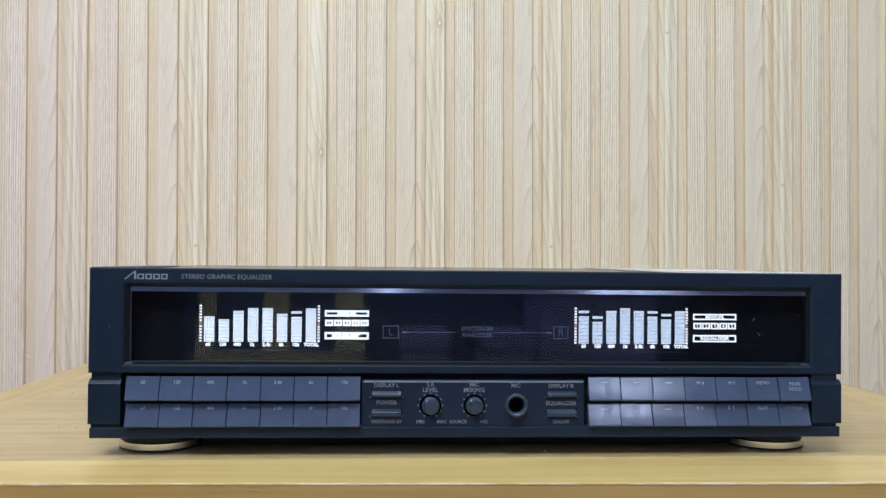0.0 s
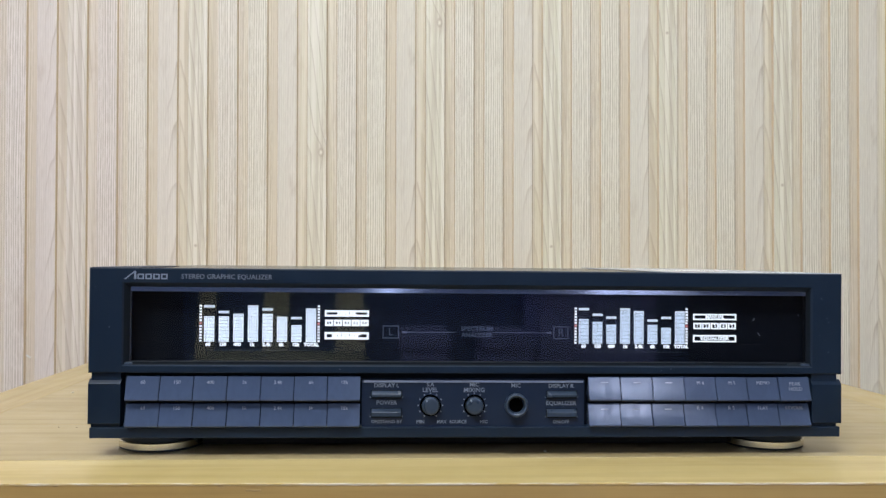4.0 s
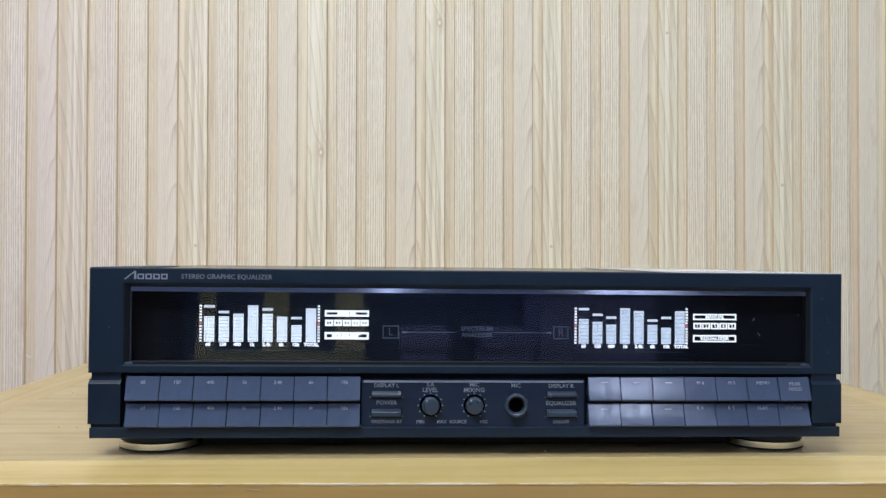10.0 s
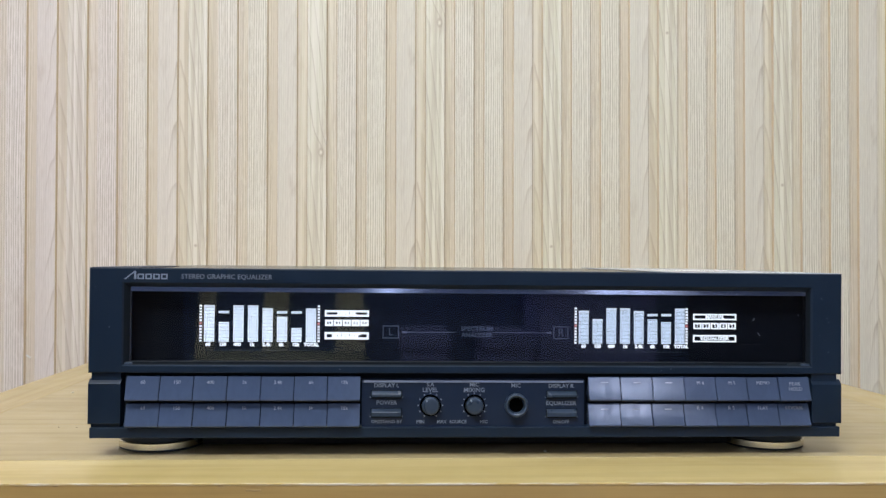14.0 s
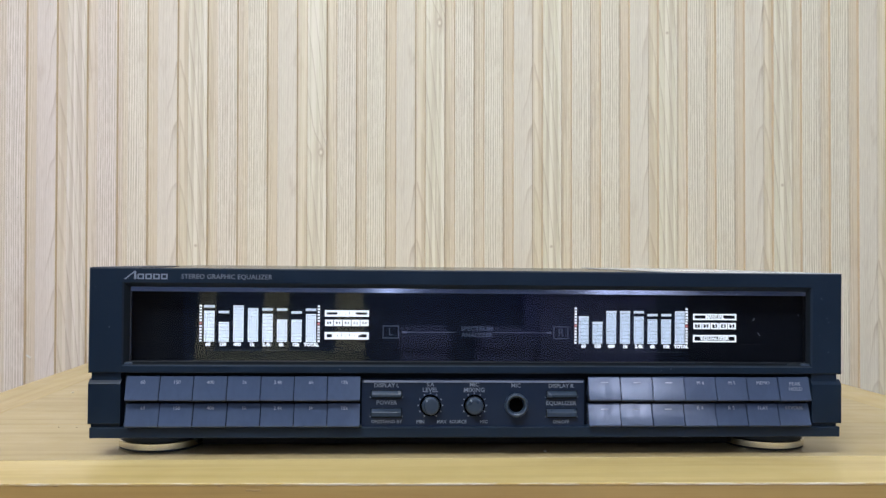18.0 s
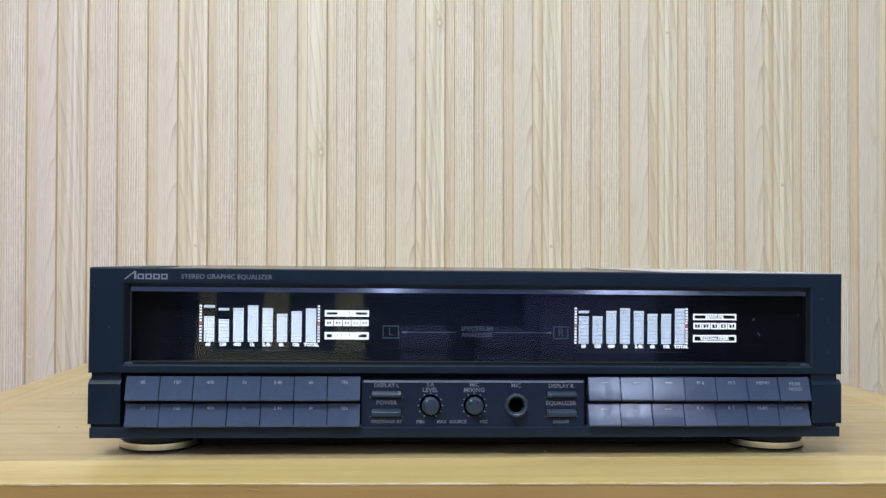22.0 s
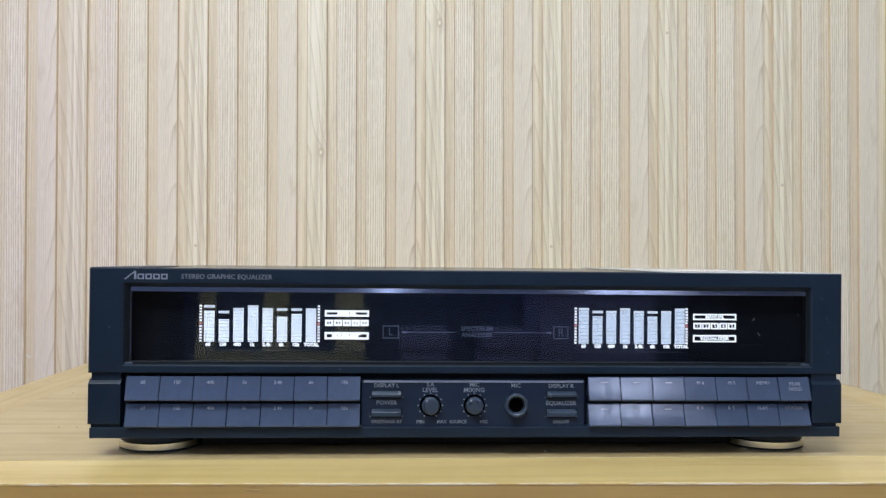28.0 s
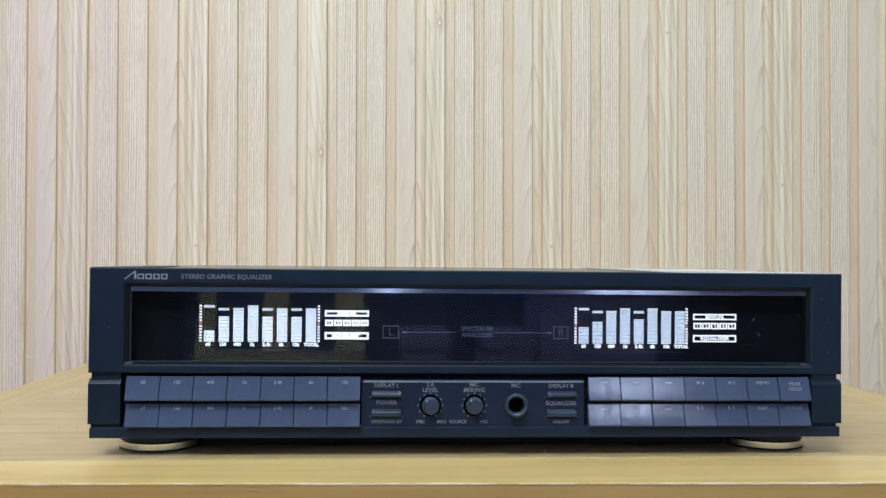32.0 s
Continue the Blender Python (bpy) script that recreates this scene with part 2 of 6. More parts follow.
M = {
    "case": plastic("satin_black_plastic", (0.0070, 0.0175, 0.0370), 0.42, 900, 0.06, 0.28),
    "panel": plastic("control_panel_plastic", (0.0085, 0.0190, 0.0460), 0.45, 900, 0.06, 0.35),
    "cover": plastic("black_painted_steel", (0.010, 0.014, 0.022), 0.20, 1400, 0.05),
    "key": key_plastic("blue_grey_plastic", (0.053, 0.076, 0.137)),
    "dark": plastic("dark_well_plastic", (0.0035, 0.0070, 0.0120), 0.6, 900, 0.05, 0.2),
    "trim": metal("polished_trim", (0.21, 0.225, 0.275), 0.10),
    "edge": metal("panel_edge_highlight", (0.20, 0.22, 0.27), 0.40),
    "sheen_plate": plastic("top_edge_sheen", (0.62, 0.63, 0.67), 0.25, 600, 0.02),
    "dim_sheen_plate": plastic("top_edge_dim_sheen", (0.10, 0.105, 0.12), 0.7, 600, 0.02, 0.1),
    "knob": plastic("grey_knob_plastic", (0.020, 0.024, 0.031), 0.30),
    "button": plastic("grey_button_plastic", (0.032, 0.050, 0.082), 0.28),
    "void": plastic("recess_shade", (0.001, 0.001, 0.001), 0.9, 900, 0.0, 0.0),
    "rubber": plastic("black_rubber", (0.012, 0.012, 0.013), 0.8),
    "print": plastic("pale_grey_print", (0.24, 0.285, 0.37), 0.6),
    "title": plastic("title_print", (0.17, 0.20, 0.26), 0.6),
    "dim_print": plastic("dim_grey_print", (0.13, 0.165, 0.24), 0.6),
    "key_print": plastic("key_print", (0.26, 0.29, 0.38), 0.6),
    "board": plastic("display_board", (0.0028, 0.0050, 0.0110), 0.6, 900, 0.05, 0.2),
    "lit": glow("lit_segment", (0.80, 0.90, 1.0), 1.15),
    "lit_bar": glow("lit_column_segment", (0.78, 0.88, 1.0), 2.0),
    "lit_bar_dim": glow("lit_column_segment_dim", (0.70, 0.83, 1.0), 1.5),
    "lit_label": glow("lit_legend", (0.92, 0.96, 1.0), 1.7),
    "lit_red": glow("lit_red_segment", (1.0, 0.10, 0.06), 0.8),
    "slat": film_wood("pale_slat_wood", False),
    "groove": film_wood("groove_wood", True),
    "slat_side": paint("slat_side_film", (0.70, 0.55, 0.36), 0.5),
    "lip": table_wood("yellow_pine_lipping", rgb(0.645, 0.505, 0.225), rgb(0.565, 0.43, 0.17), rgb(0.43, 0.295, 0.10), False),
    "worn": worn_wood("worn_bare_wood"),
    "shaded_edge_wood": table_wood("amber_edge_wood_in_shade", rgb(0.54, 0.365, 0.135), rgb(0.46, 0.295, 0.10), rgb(0.33, 0.19, 0.06), False),
    "plank": table_wood("varnished_pine", rgb(0.55, 0.44, 0.24), rgb(0.45, 0.345, 0.17), rgb(0.35, 0.245, 0.11), False),
    "cross": table_wood("varnished_pine_cross", rgb(0.565, 0.445, 0.225), rgb(0.485, 0.37, 0.165), rgb(0.38, 0.25, 0.10), True),
    "wall": paint("pale_grey_wall_paint", (0.50, 0.54, 0.62)),
    "back": paint("blue_daylit_wall_paint", (0.085, 0.130, 0.26)),
    "cloth": paint("olive_cream_cloth", (0.86, 0.84, 0.66), 0.9),
    "dull_cloth": paint("dull_olive_cloth", (0.42, 0.41, 0.28), 0.9),
    "blue": plastic("lilac_blue_plastic", (0.27, 0.31, 0.64), 0.5),
    "ceiling": paint("white_ceiling_paint", (0.80, 0.80, 0.78)),
    "floor": table_wood("floor_boards", rgb(0.30, 0.21, 0.13), rgb(0.25, 0.17, 0.10), rgb(0.16, 0.10, 0.06), False),
    "white": paint("white_gloss_paint", (0.75, 0.75, 0.74), 0.35),
    "day": daylight("daylit_pane"),
    "tube": glow("tube_glass", (0.56, 0.68, 1.0), 7.0),
    "bulb": glow("lamp_diffuser", (0.92, 0.965, 0.985), 6.0),
    "stain": table_wood("dark_stained_wood", rgb(0.022, 0.017, 0.013), rgb(0.018, 0.014, 0.010), rgb(0.010, 0.007, 0.005), True),
    "bruise": worn_wood("bruised_wood", (0.30, 0.18, 0.07), (0.42, 0.28, 0.12)),
    "dust": plastic("pale_dust", (0.75, 0.72, 0.66), 0.9),
}


def brass(name):
    n = Nodes(name)
    co = n.add("TexCoord").outputs["Object"]
    turn = n.noise(n.vec("MULTIPLY", co, (60, 60, 6000)), 1.0, 2)
    n.bump(turn, 0.2, 0.0002)
    return n.set(Base_Color=rgb(0.84, 0.79, 0.66), Metallic=1.0, Roughness=0.26)


def pane_material(name):
    """Smoked acrylic: tinted, with the mirror gloss of its surface."""
    n = Nodes(name)
    n.tree.nodes.remove(n.bsdf)
    clear = n.add("BsdfTransparent")
    clear.inputs[0].default_value = rgb(0.80, 0.82, 0.86)
    gloss = n.add("BsdfGlossy")
    gloss.inputs["Roughness"].default_value = 0.03
    fr = n.add("Fresnel")
    fr.inputs[0].default_value = 1.58
    mix = n.add("MixShader")
    n.put(mix.inputs[0], fr.outputs[0])
    n.put(mix.inputs[1], clear.outputs[0])
    n.put(mix.inputs[2], gloss.outputs[0])
    n.put(n.out.inputs[0], mix.outputs[0])
    return n.mat


M["gold"] = brass("champagne_gold_metal")
M["pane"] = pane_material("smoked_acrylic")


# ---------------------------------------------------------------- mesh helpers
def mesh_of(bm, name, material, smooth=False):
    me = bpy.data.meshes.new(name)
    bmesh.ops.recalc_face_normals(bm, faces=bm.faces)
    for f in bm.faces:
        f.smooth = smooth
    bm.to_mesh(me)
    bm.free()
    me.materials.append(material)
    return me


def part(name, bm, material, parent, label="", smooth=False, at=None):
    """One mesh object, a part of the thing or part named as parent."""
    ob = new(name, bm if isinstance(bm, bpy.types.Mesh) else mesh_of(bm, name, material, smooth))
    ob.parent = parent
    if at is not None:
        ob.location = at
    if label:
        ob["label"] = label
    return ob


def box(x0, x1, y0, y1, z0, z1, bevel=0.0, segments=2, bm=None):
    bm = bm or bmesh.new()
    made = bmesh.ops.create_cube(bm, size=1.0)
    vs = made["verts"]
    for v in vs:
        v.co = Vector(((x0 + x1) / 2 + v.co.x * (x1 - x0), (y0 + y1) / 2 + v.co.y * (y1 - y0), (z0 + z1) / 2 + v.co.z * (z1 - z0)))
    if bevel:
        edges = list({e for v in vs for e in v.link_edges})
        bmesh.ops.bevel(bm, geom=edges, offset=bevel, segments=segments, profile=0.5, affect="EDGES")
    return bm


def prism(profile, x0, x1, bm=None):
    """A (y, z) outline drawn along x."""
    bm = bm or bmesh.new()
    a = [bm.verts.new((x0, y, z)) for y, z in profile]
    b = [bm.verts.new((x1, y, z)) for y, z in profile]
    k = len(profile)
    for i in range(k):
        bm.faces.new((a[i], a[(i + 1) % k], b[(i + 1) % k], b[i]))
    bm.faces.new(a)
    bm.faces.new(b)
    return bm


def lathe(profile, axis, sides=48, bm=None, centre=(0, 0, 0)):
    """(radius, along) rings round the y or z axis."""
    bm = bm or bmesh.new()
    rings = []
    for r, s in profile:
        ring = []
        for i in range(sides):
            a = 2 * math.pi * i / sides
            p = (r * math.cos(a), s, r * math.sin(a)) if axis == "y" else (r * math.cos(a), r * math.sin(a), s)
            ring.append(bm.verts.new([c + q for c, q in zip(centre, p)]))
        rings.append(ring)
    for a, b in zip(rings, rings[1:]):
        for i in range(sides):
            j = (i + 1) % sides
            bm.faces.new((a[i], a[j], b[j], b[i]))
    bm.faces.new(rings[0])
    bm.faces.new(rings[-1])
    return bm


def loops(rects, bm=None, close=False):
    """Rectangles (x0, x1, z0, z1, y) joined one to the next: a frame with an opening."""
    bm = bm or bmesh.new()
    made = [[bm.verts.new(p) for p in ((x0, y, z0), (x1, y, z0), (x1, y, z1), (x0, y, z1))] for x0, x1, z0, z1, y in rects]
    pairs = list(zip(made, made[1:])) + ([(made[-1], made[0])] if close else [])
    for a, b in pairs:
        for i in range(4):
            j = (i + 1) % 4
            bm.faces.new((a[i], a[j], b[j], b[i]))
    return bm


def text_mesh(body, size, material, width=None, depth=0.00005, bold=0.0):
    """Letters standing upright, facing -y, centred on the origin."""
    cu = bpy.data.curves.new("letters", "FONT")
    cu.body, cu.size, cu.align_x, cu.align_y = body, size, "CENTER", "CENTER"
    cu.extrude, cu.offset, cu.resolution_u = depth, bold, 2
    ob = bpy.data.objects.new("letters", cu)
    scene.collection.objects.link(ob)
    dg = bpy.context.evaluated_depsgraph_get()
    me = bpy.data.meshes.new_from_object(ob.evaluated_get(dg))
    bpy.data.objects.remove(ob)
    me.transform(Matrix.Rotation(radians(90), 4, "X"))
    if width:
        xs = [v.co.x for v in me.vertices]
        me.transform(Matrix.Diagonal((width / (max(xs) - min(xs)), 1, 1, 1)))
    me.materials.clear()
    me.materials.append(material)
    return me


def letters(body, x, y, z, size, material, parent, name="lettering", width=None, bold=0.0):
    return part(name, text_mesh(body, size, material, width, 0.00005, bold), material, parent, "", at=(x, y, z))


# ---------------------------------------------------------------- the room
def slab(name, x0, x1, y0, y1, z0, z1, material, label, category):
    ob = new(name, mesh_of(box(x0, x1, y0, y1, z0, z1), name, material))
    return tagged(ob, label, category, kind="structure")


slab("floor", -HALF - 0.1, HALF + 0.1, BACK - 0.1, NORTH + 0.2, -0.1, 0.0, M["floor"], "brown wooden board floor of the room", "floor")
slab("ceiling", -HALF - 0.1, HALF + 0.1, BACK - 0.1, NORTH + 0.2, CEIL, CEIL + 0.1, M["ceiling"], "plain white painted ceiling", "ceiling")
slab("wall_west", -HALF - 0.1, -HALF, BACK - 0.1, NORTH + 0.2, 0, CEIL, M["wall"], "plain pale grey painted side wall", "wall")
slab("wall_east", HALF, HALF + 0.1, BACK - 0.1, NORTH + 0.2, 0, CEIL, M["wall"], "plain pale grey painted side wall", "wall")
WX0, WX1, WZ0, WZ1 = 0.68, 1.10, 1.18, 2.32
wall_back = bmesh.new()
box(-HALF, WX0, BACK - 0.1, BACK, 0, CEIL, bm=wall_back)
box(WX1, HALF, BACK - 0.1, BACK, 0, CEIL, bm=wall_back)
box(WX0, WX1, BACK - 0.1, BACK, 0, WZ0, bm=wall_back)
box(WX0, WX1, BACK - 0.1, BACK, WZ1, CEIL, bm=wall_back)
# unseen wall; the room's blue daylight is put into its colour
tagged(new("wall_south", mesh_of(wall_back, "wall_south", M["back"])), "plain wall round a window, blue daylight in its colour", "wall", kind="structure")
win = tagged(new("window_1"), "white-framed window with bright overcast daylight", "window", kind="structure")
win.location = (0, BACK, 0)
part("window_frame", loops([(WX0, WX1, WZ0, WZ1, -0.08), (WX0, WX1, WZ0, WZ1, -0.03), (WX0 + 0.05, WX1 - 0.05, WZ0 + 0.05, WZ1 - 0.05, -0.03), (WX0 + 0.05, WX1 - 0.05, WZ0 + 0.05, WZ1 - 0.05, -0.08)], close=True), M["white"], win)
part("window_pane", box(WX0 + 0.05, WX1 - 0.05, -0.065, -0.055, WZ0 + 0.05, WZ1 - 0.05), M["day"], win)


def ceiling_panel():
    ob = tagged(new("ceiling_light"), "flat white rectangular ceiling light panel", "lamp")
    ob.location = (PANEL_X, -1.10, CEIL)
    part("frame", box(-0.63, 0.63, -0.33, 0.33, -0.03, 0.0, 0.004), M["white"], ob)
    part("diffuser", box(-0.60, 0.60, -0.30, 0.30, -0.036, -0.0305, 0.001), M["bulb"], ob)


def downlight(x):
    ob = tagged(new("downlight"), "small round white recessed ceiling downlight", "lamp", "ceiling downlights")
    ob.location = (x, -0.14, CEIL)
    part("ring", lathe([(0.11, 0.0), (0.11, -0.006), (0.10, -0.010), (0.085, -0.008), (0.085, 0.0)], "z", 32), M["white"], ob)
    part("diffuser", lathe([(0.084, -0.0005), (0.084, -0.006)], "z", 32), M["bulb"], ob)


ceiling_panel()
for lx in (-0.07, 0.74):
    downlight(lx)

def mirror_cupboard(x0, x1):
    ob = tagged(new("mirror_cupboard"), "unseen tall dark cupboard, added to darken the window's reflection", "cupboard", "dark cupboards")
    ob.location = ((x0 + x1) / 2, BACK + 0.2, 0)
    w = (x1 - x0) / 2
    part("carcass", box(-w, w, -0.195, 0.18, 0.0, 1.10, 0.004), M["stain"], ob)
    for a, b in ((-w + 0.01, -0.004), (0.004, w - 0.01)):
        door = part("door", box(a, b, 0.181, 0.20, 0.05, 1.06, 0.003), M["stain"], ob)
        part("knob", lathe([(0.012, 0.2005), (0.012, 0.215), (0.008, 0.222)], "y", 20, None, ((b if a < -0.05 else a) * 0.6, 0, 0.6)), M["knob"], door)


def drape(x, w, lean, tone):
    """A hanging cloth, wider and swept aside towards its hem."""
    ob = tagged(new("curtain"), "unseen olive beige hanging cloth, mirrored in the window", "curtain", "curtains behind")
    ob.location = (x, BACK + 0.06, 0.02)
    bm = bmesh.new()
    k, top = 24, 1.05
    rows = []
    for side in (0.0, -0.003):
        for j in range(9):
            z = top * j / 8
            f = 1 - z / top
            wide = w * (0.85 + 0.9 * f * f)
            rows.append([bm.verts.new((lean * f * f - wide / 2 + wide * i / k, 0.016 * math.sin(i * 1.3) + side, z)) for i in range(k + 1)])
    for g in (0, 9):
        for j in range(8):
            for i in range(k):
                bm.faces.new((rows[g + j][i], rows[g + j][i + 1], rows[g + j + 1][i + 1], rows[g + j + 1][i]))
    part("cloth", bm, tone, ob, smooth=True)
    part("rod", box(-w / 2 - 0.01, w / 2 + 0.01, -0.012, 0.0, top, top + 0.012, 0.003), M["white"], ob)


def bench():
    ob = tagged(new("bench"), "unseen low olive cloth-covered block, added for a band mirrored in the window", "bench")
    ob.location = (-0.420, BACK + 0.22, 0)
    part("seat", box(-0.28, 0.28, -0.10, 0.12, 0.44, 0.545, 0.03, 4), M["dull_cloth"], ob)
    part("base", box(-0.26, 0.26, -0.09, 0.10, 0.0, 0.44, 0.01), M["stain"], ob)


def mirror_box(x, w, h):
    ob = tagged(new("mirror_box"), "unseen lilac blue lidded box, added for a patch mirrored in the window", "box", "storage boxes")
    ob.location = (x, BACK + 0.22, 0)
    part("tub", box(-w / 2, w / 2, -0.18, 0.18, 0.0, h - 0.05, 0.012), M["blue"], ob)
    part("lid", box(-w / 2 - 0.008, w / 2 + 0.008, -0.188, 0.188, h - 0.05, h, 0.008), M["blue"], ob)


def wall_light(x):
    ob = tagged(new("wall_light"), "narrow white upright tube light on the back wall", "lamp")
    ob.location = (x, BACK, 1.9)
    part("mount", box(-0.04, 0.04, 0.0, 0.03, -0.35, 0.45, 0.004), M["white"], ob)
    part("tube", box(-0.025, 0.025, 0.031, 0.06, -0.32, 0.42, 0.01), M["tube"], ob)


# unseen cloths stand in for olive shapes mirrored in the window
drape(-0.695, 0.06, -0.07, M["cloth"])
drape(-0.463, 0.09, -0.02, M["cloth"])
drape(-0.215, 0.10, 0.03, M["cloth"])
# added for the dim olive band mirrored along the window's bottom
bench()
# unseen boxes added for the lilac patches mirrored in the window
mirror_box(0.044, 0.150, 0.625)
mirror_box(0.310, 0.152, 0.625)
mirror_box(0.595, 0.374, 0.80)
wall_light(-0.075)
# unseen, added to keep both ends of the window's reflection dark
mirror_cupboard(-1.58, -0.80)
mirror_cupboard(1.02, 1.58)

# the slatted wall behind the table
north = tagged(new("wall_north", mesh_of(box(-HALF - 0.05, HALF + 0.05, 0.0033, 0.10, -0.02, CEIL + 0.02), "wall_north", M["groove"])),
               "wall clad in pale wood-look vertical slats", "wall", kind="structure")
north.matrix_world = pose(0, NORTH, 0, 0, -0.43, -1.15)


# ---------------------------------------------------------------- the table
TX0, TX1, TY0, TY1, THICK = -0.357, 0.365, -0.054, 0.49, 0.028


def build_table():
    ob = tagged(new("table"), "varnished yellow pine table with glued boards", "table")
    ob.matrix_world = pose(0, 0, TOP, 0, 0, 0.4)

    def skewed(bm):
        # the front edge is not quite square to the sides
        for v in bm.verts:
            if v.co.y < TY0 + 0.01:
                v.co.y -= 0.022 * v.co.x
        return bm

    edge = 0.042
    cuts = [TY0, -0.0030, 0.092, 0.198, 0.298, 0.392, TY1]
    for a, b in zip(cuts, cuts[1:]):
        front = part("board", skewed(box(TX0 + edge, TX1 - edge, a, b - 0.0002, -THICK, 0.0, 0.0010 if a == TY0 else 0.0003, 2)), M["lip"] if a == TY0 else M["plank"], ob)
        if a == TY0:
            # the sawn front face of the lipping: amber wood, its weaker light put into the colour
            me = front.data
            me.materials.append(M["shaded_edge_wood"])
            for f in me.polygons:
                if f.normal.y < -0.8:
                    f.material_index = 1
    for x0, x1 in ((TX0, TX0 + edge - 0.0003), (TX1 - edge + 0.0003, TX1)):
        part("end_board", skewed(box(x0, x1, TY0, TY1, -THICK, -0.0001, 0.0012, 2)), M["cross"], ob)
    part("worn_edge", skewed(box(TX0 + edge, TX1 - edge, TY0 - 0.0003, TY0 + 0.0004, -0.0011, 0.0001, 0.0003)), M["worn"], ob, "bare worn front edge")
    for x, z, w in ((-0.1275, -0.0014, 0.0016), (-0.1120, -0.0034, 0.0036), (-0.2060, -0.0012, 0.0012)):
        part("nick", skewed(box(x - w, x + w, TY0 - 0.0002, TY0 + 0.0006, z - 0.0004, z + 0.0004, 0.0002)), M["bruise"], ob, "dark nick in the front edge")
    for y in (TY0 + 0.05, TY1 - 0.07):
        part("apron", box(TX0 + 0.08, TX1 - 0.08, y, y + 0.02, -THICK - 0.09, -THICK - 0.0005, 0.001), M["plank"], ob)
    for x in (TX0 + 0.03, TX1 - 0.08):
        for y in (TY0 + 0.03, TY1 - 0.09):
            part("leg", box(x, x + 0.05, y, y + 0.05, -TOP, -THICK - 0.0005, 0.003), M["cross"], ob)


build_table()


# ---------------------------------------------------------------- the equaliser
unit = tagged(new("graphic_equalizer"), "black graphic equalizer with a lit spectrum display on the table", "equalizer")
unit.location = (0, 0, TOP)

# face plates: the upper one holds the display window
W = 0.2100
face = part("upper_panel", loops([
    (-W, W, 0.0459, 0.1030, 0.0130), (-W, W, 0.0459, 0.1030, 0.0006), (-W + 0.0006, W - 0.0006, 0.0465, 0.1024, 0.0),
    (-0.1924, 0.1928, 0.0496, 0.0952, 0.0), (-0.1916, 0.1920, 0.0502, 0.0945, 0.0009),
    (-0.1890, 0.1907, 0.0521, 0.0928, 0.0034), (-0.1890, 0.1907, 0.0521, 0.0928, 0.0075)]), M["case"], unit)
# the channel round the window: its shade is put on as dull black
face.data.materials.append(M["dark"])
for f in face.data.polygons:
    if f.index >= 16 and f.center.z < 0.09:
        f.material_index = 1
for s in (-1, 1):
    x0, x1 = sorted((s * 0.2098, s * 0.1926))
    part("end_block", prism([(0.012, 0.0181), (0.0005, 0.0181), (0.0, 0.0186), (0.0, 0.0400), (0.0004, 0.0405), (0.0021, 0.0423), (0.0028, 0.0426), (0.012, 0.0426)], x0, x1), M["case"], unit)
    x0, x1 = sorted((s * (0.2086 if s < 0 else 0.2077), s * 0.1930))
    part("end_core", box(x0, x1, 0.0016, 0.0125, 0.0164, 0.0458), M["case"], unit)
part("bottom_rail", box(-0.2090, 0.2090, 0.0, 0.014, 0.0105, 0.0163, 0.0005), M["case"], unit)
part("well", box(-0.2060, 0.2060, 0.0072, 0.0088, 0.0120, 0.0470), M["dark"], unit)
cover = bmesh.new()
prof = [(0.0145, 0.0108), (0.0145, 0.1018), (0.018, 0.1026), (0.240, 0.1026), (0.243, 0.1018), (0.243, 0.0108)]
prism(prof, -0.2065, 0.2065, cover)
part("cover", cover, M["cover"], unit, "black painted steel case")
# added black block stands in for the deep shade under the case
part("base_pan", box(-0.1548, 0.1548, 0.0270, 0.2350, 0.0012, 0.0107, 0.0006), M["rubber"], unit, "black block for the shade under the case")
part("top_lip", box(-W + 0.0002, W - 0.0002, 0.0128, 0.0210, 0.1000, 0.1029, 0.0005), M["cover"], unit)

# plates at both ends of the case top; the grazing sheen is put into their colour
for x0, x1, y1, tone in ((-0.2088, -0.1880, 0.1000, M["dim_sheen_plate"]), (0.1140, 0.2088, 0.2400, M["sheen_plate"])):
    part("top_plate", box(x0, x1, 0.0010, y1, 0.1028, 0.1033, 0.0001), tone, unit, "top edge with a bright sheen in its colour" if x0 > 0 else "top edge with a dim sheen in its colour")

# feet
for fx in (-0.1793, 0.1787):
    for fy in (0.0340, 0.2050):
        foot = part("foot", lathe([(0.0222, 0.0052), (0.0226, 0.0056), (0.0226, 0.0100), (0.0215, 0.0107)], "z", 64), M["case"], unit, "black plastic foot with a gold ring", at=(fx, fy, 0))
        part("gold_ring", lathe([(0.0230, 0.0010), (0.0237, 0.0014), (0.0239, 0.0048), (0.0234, 0.0053), (0.0220, 0.0054)], "z", 64), M["gold"], foot, "champagne gold metal ring", smooth=False)
        part("rubber_pad", lathe([(0.0226, 0.0), (0.0233, 0.0003), (0.0233, 0.0012)], "z", 64), M["rubber"], foot)

# window pane and its polished edge
pane = part("display_window", box(-0.1889, 0.1906, 0.0036, 0.0052, 0.0522, 0.0902), M["pane"], unit, "smoked clear display window")
pane.visible_shadow = False
part("window_trim", prism([(0.0033, 0.0902), (0.00379, 0.0927), (0.0072, 0.0927), (0.0072, 0.0902)], -0.1888, 0.1905), M["trim"], unit, "polished grey strip above the window")
part("side_trim", box(-0.1890, -0.1884, 0.0030, 0.0060, 0.0524, 0.0901, 0.0002), M["trim"], unit)
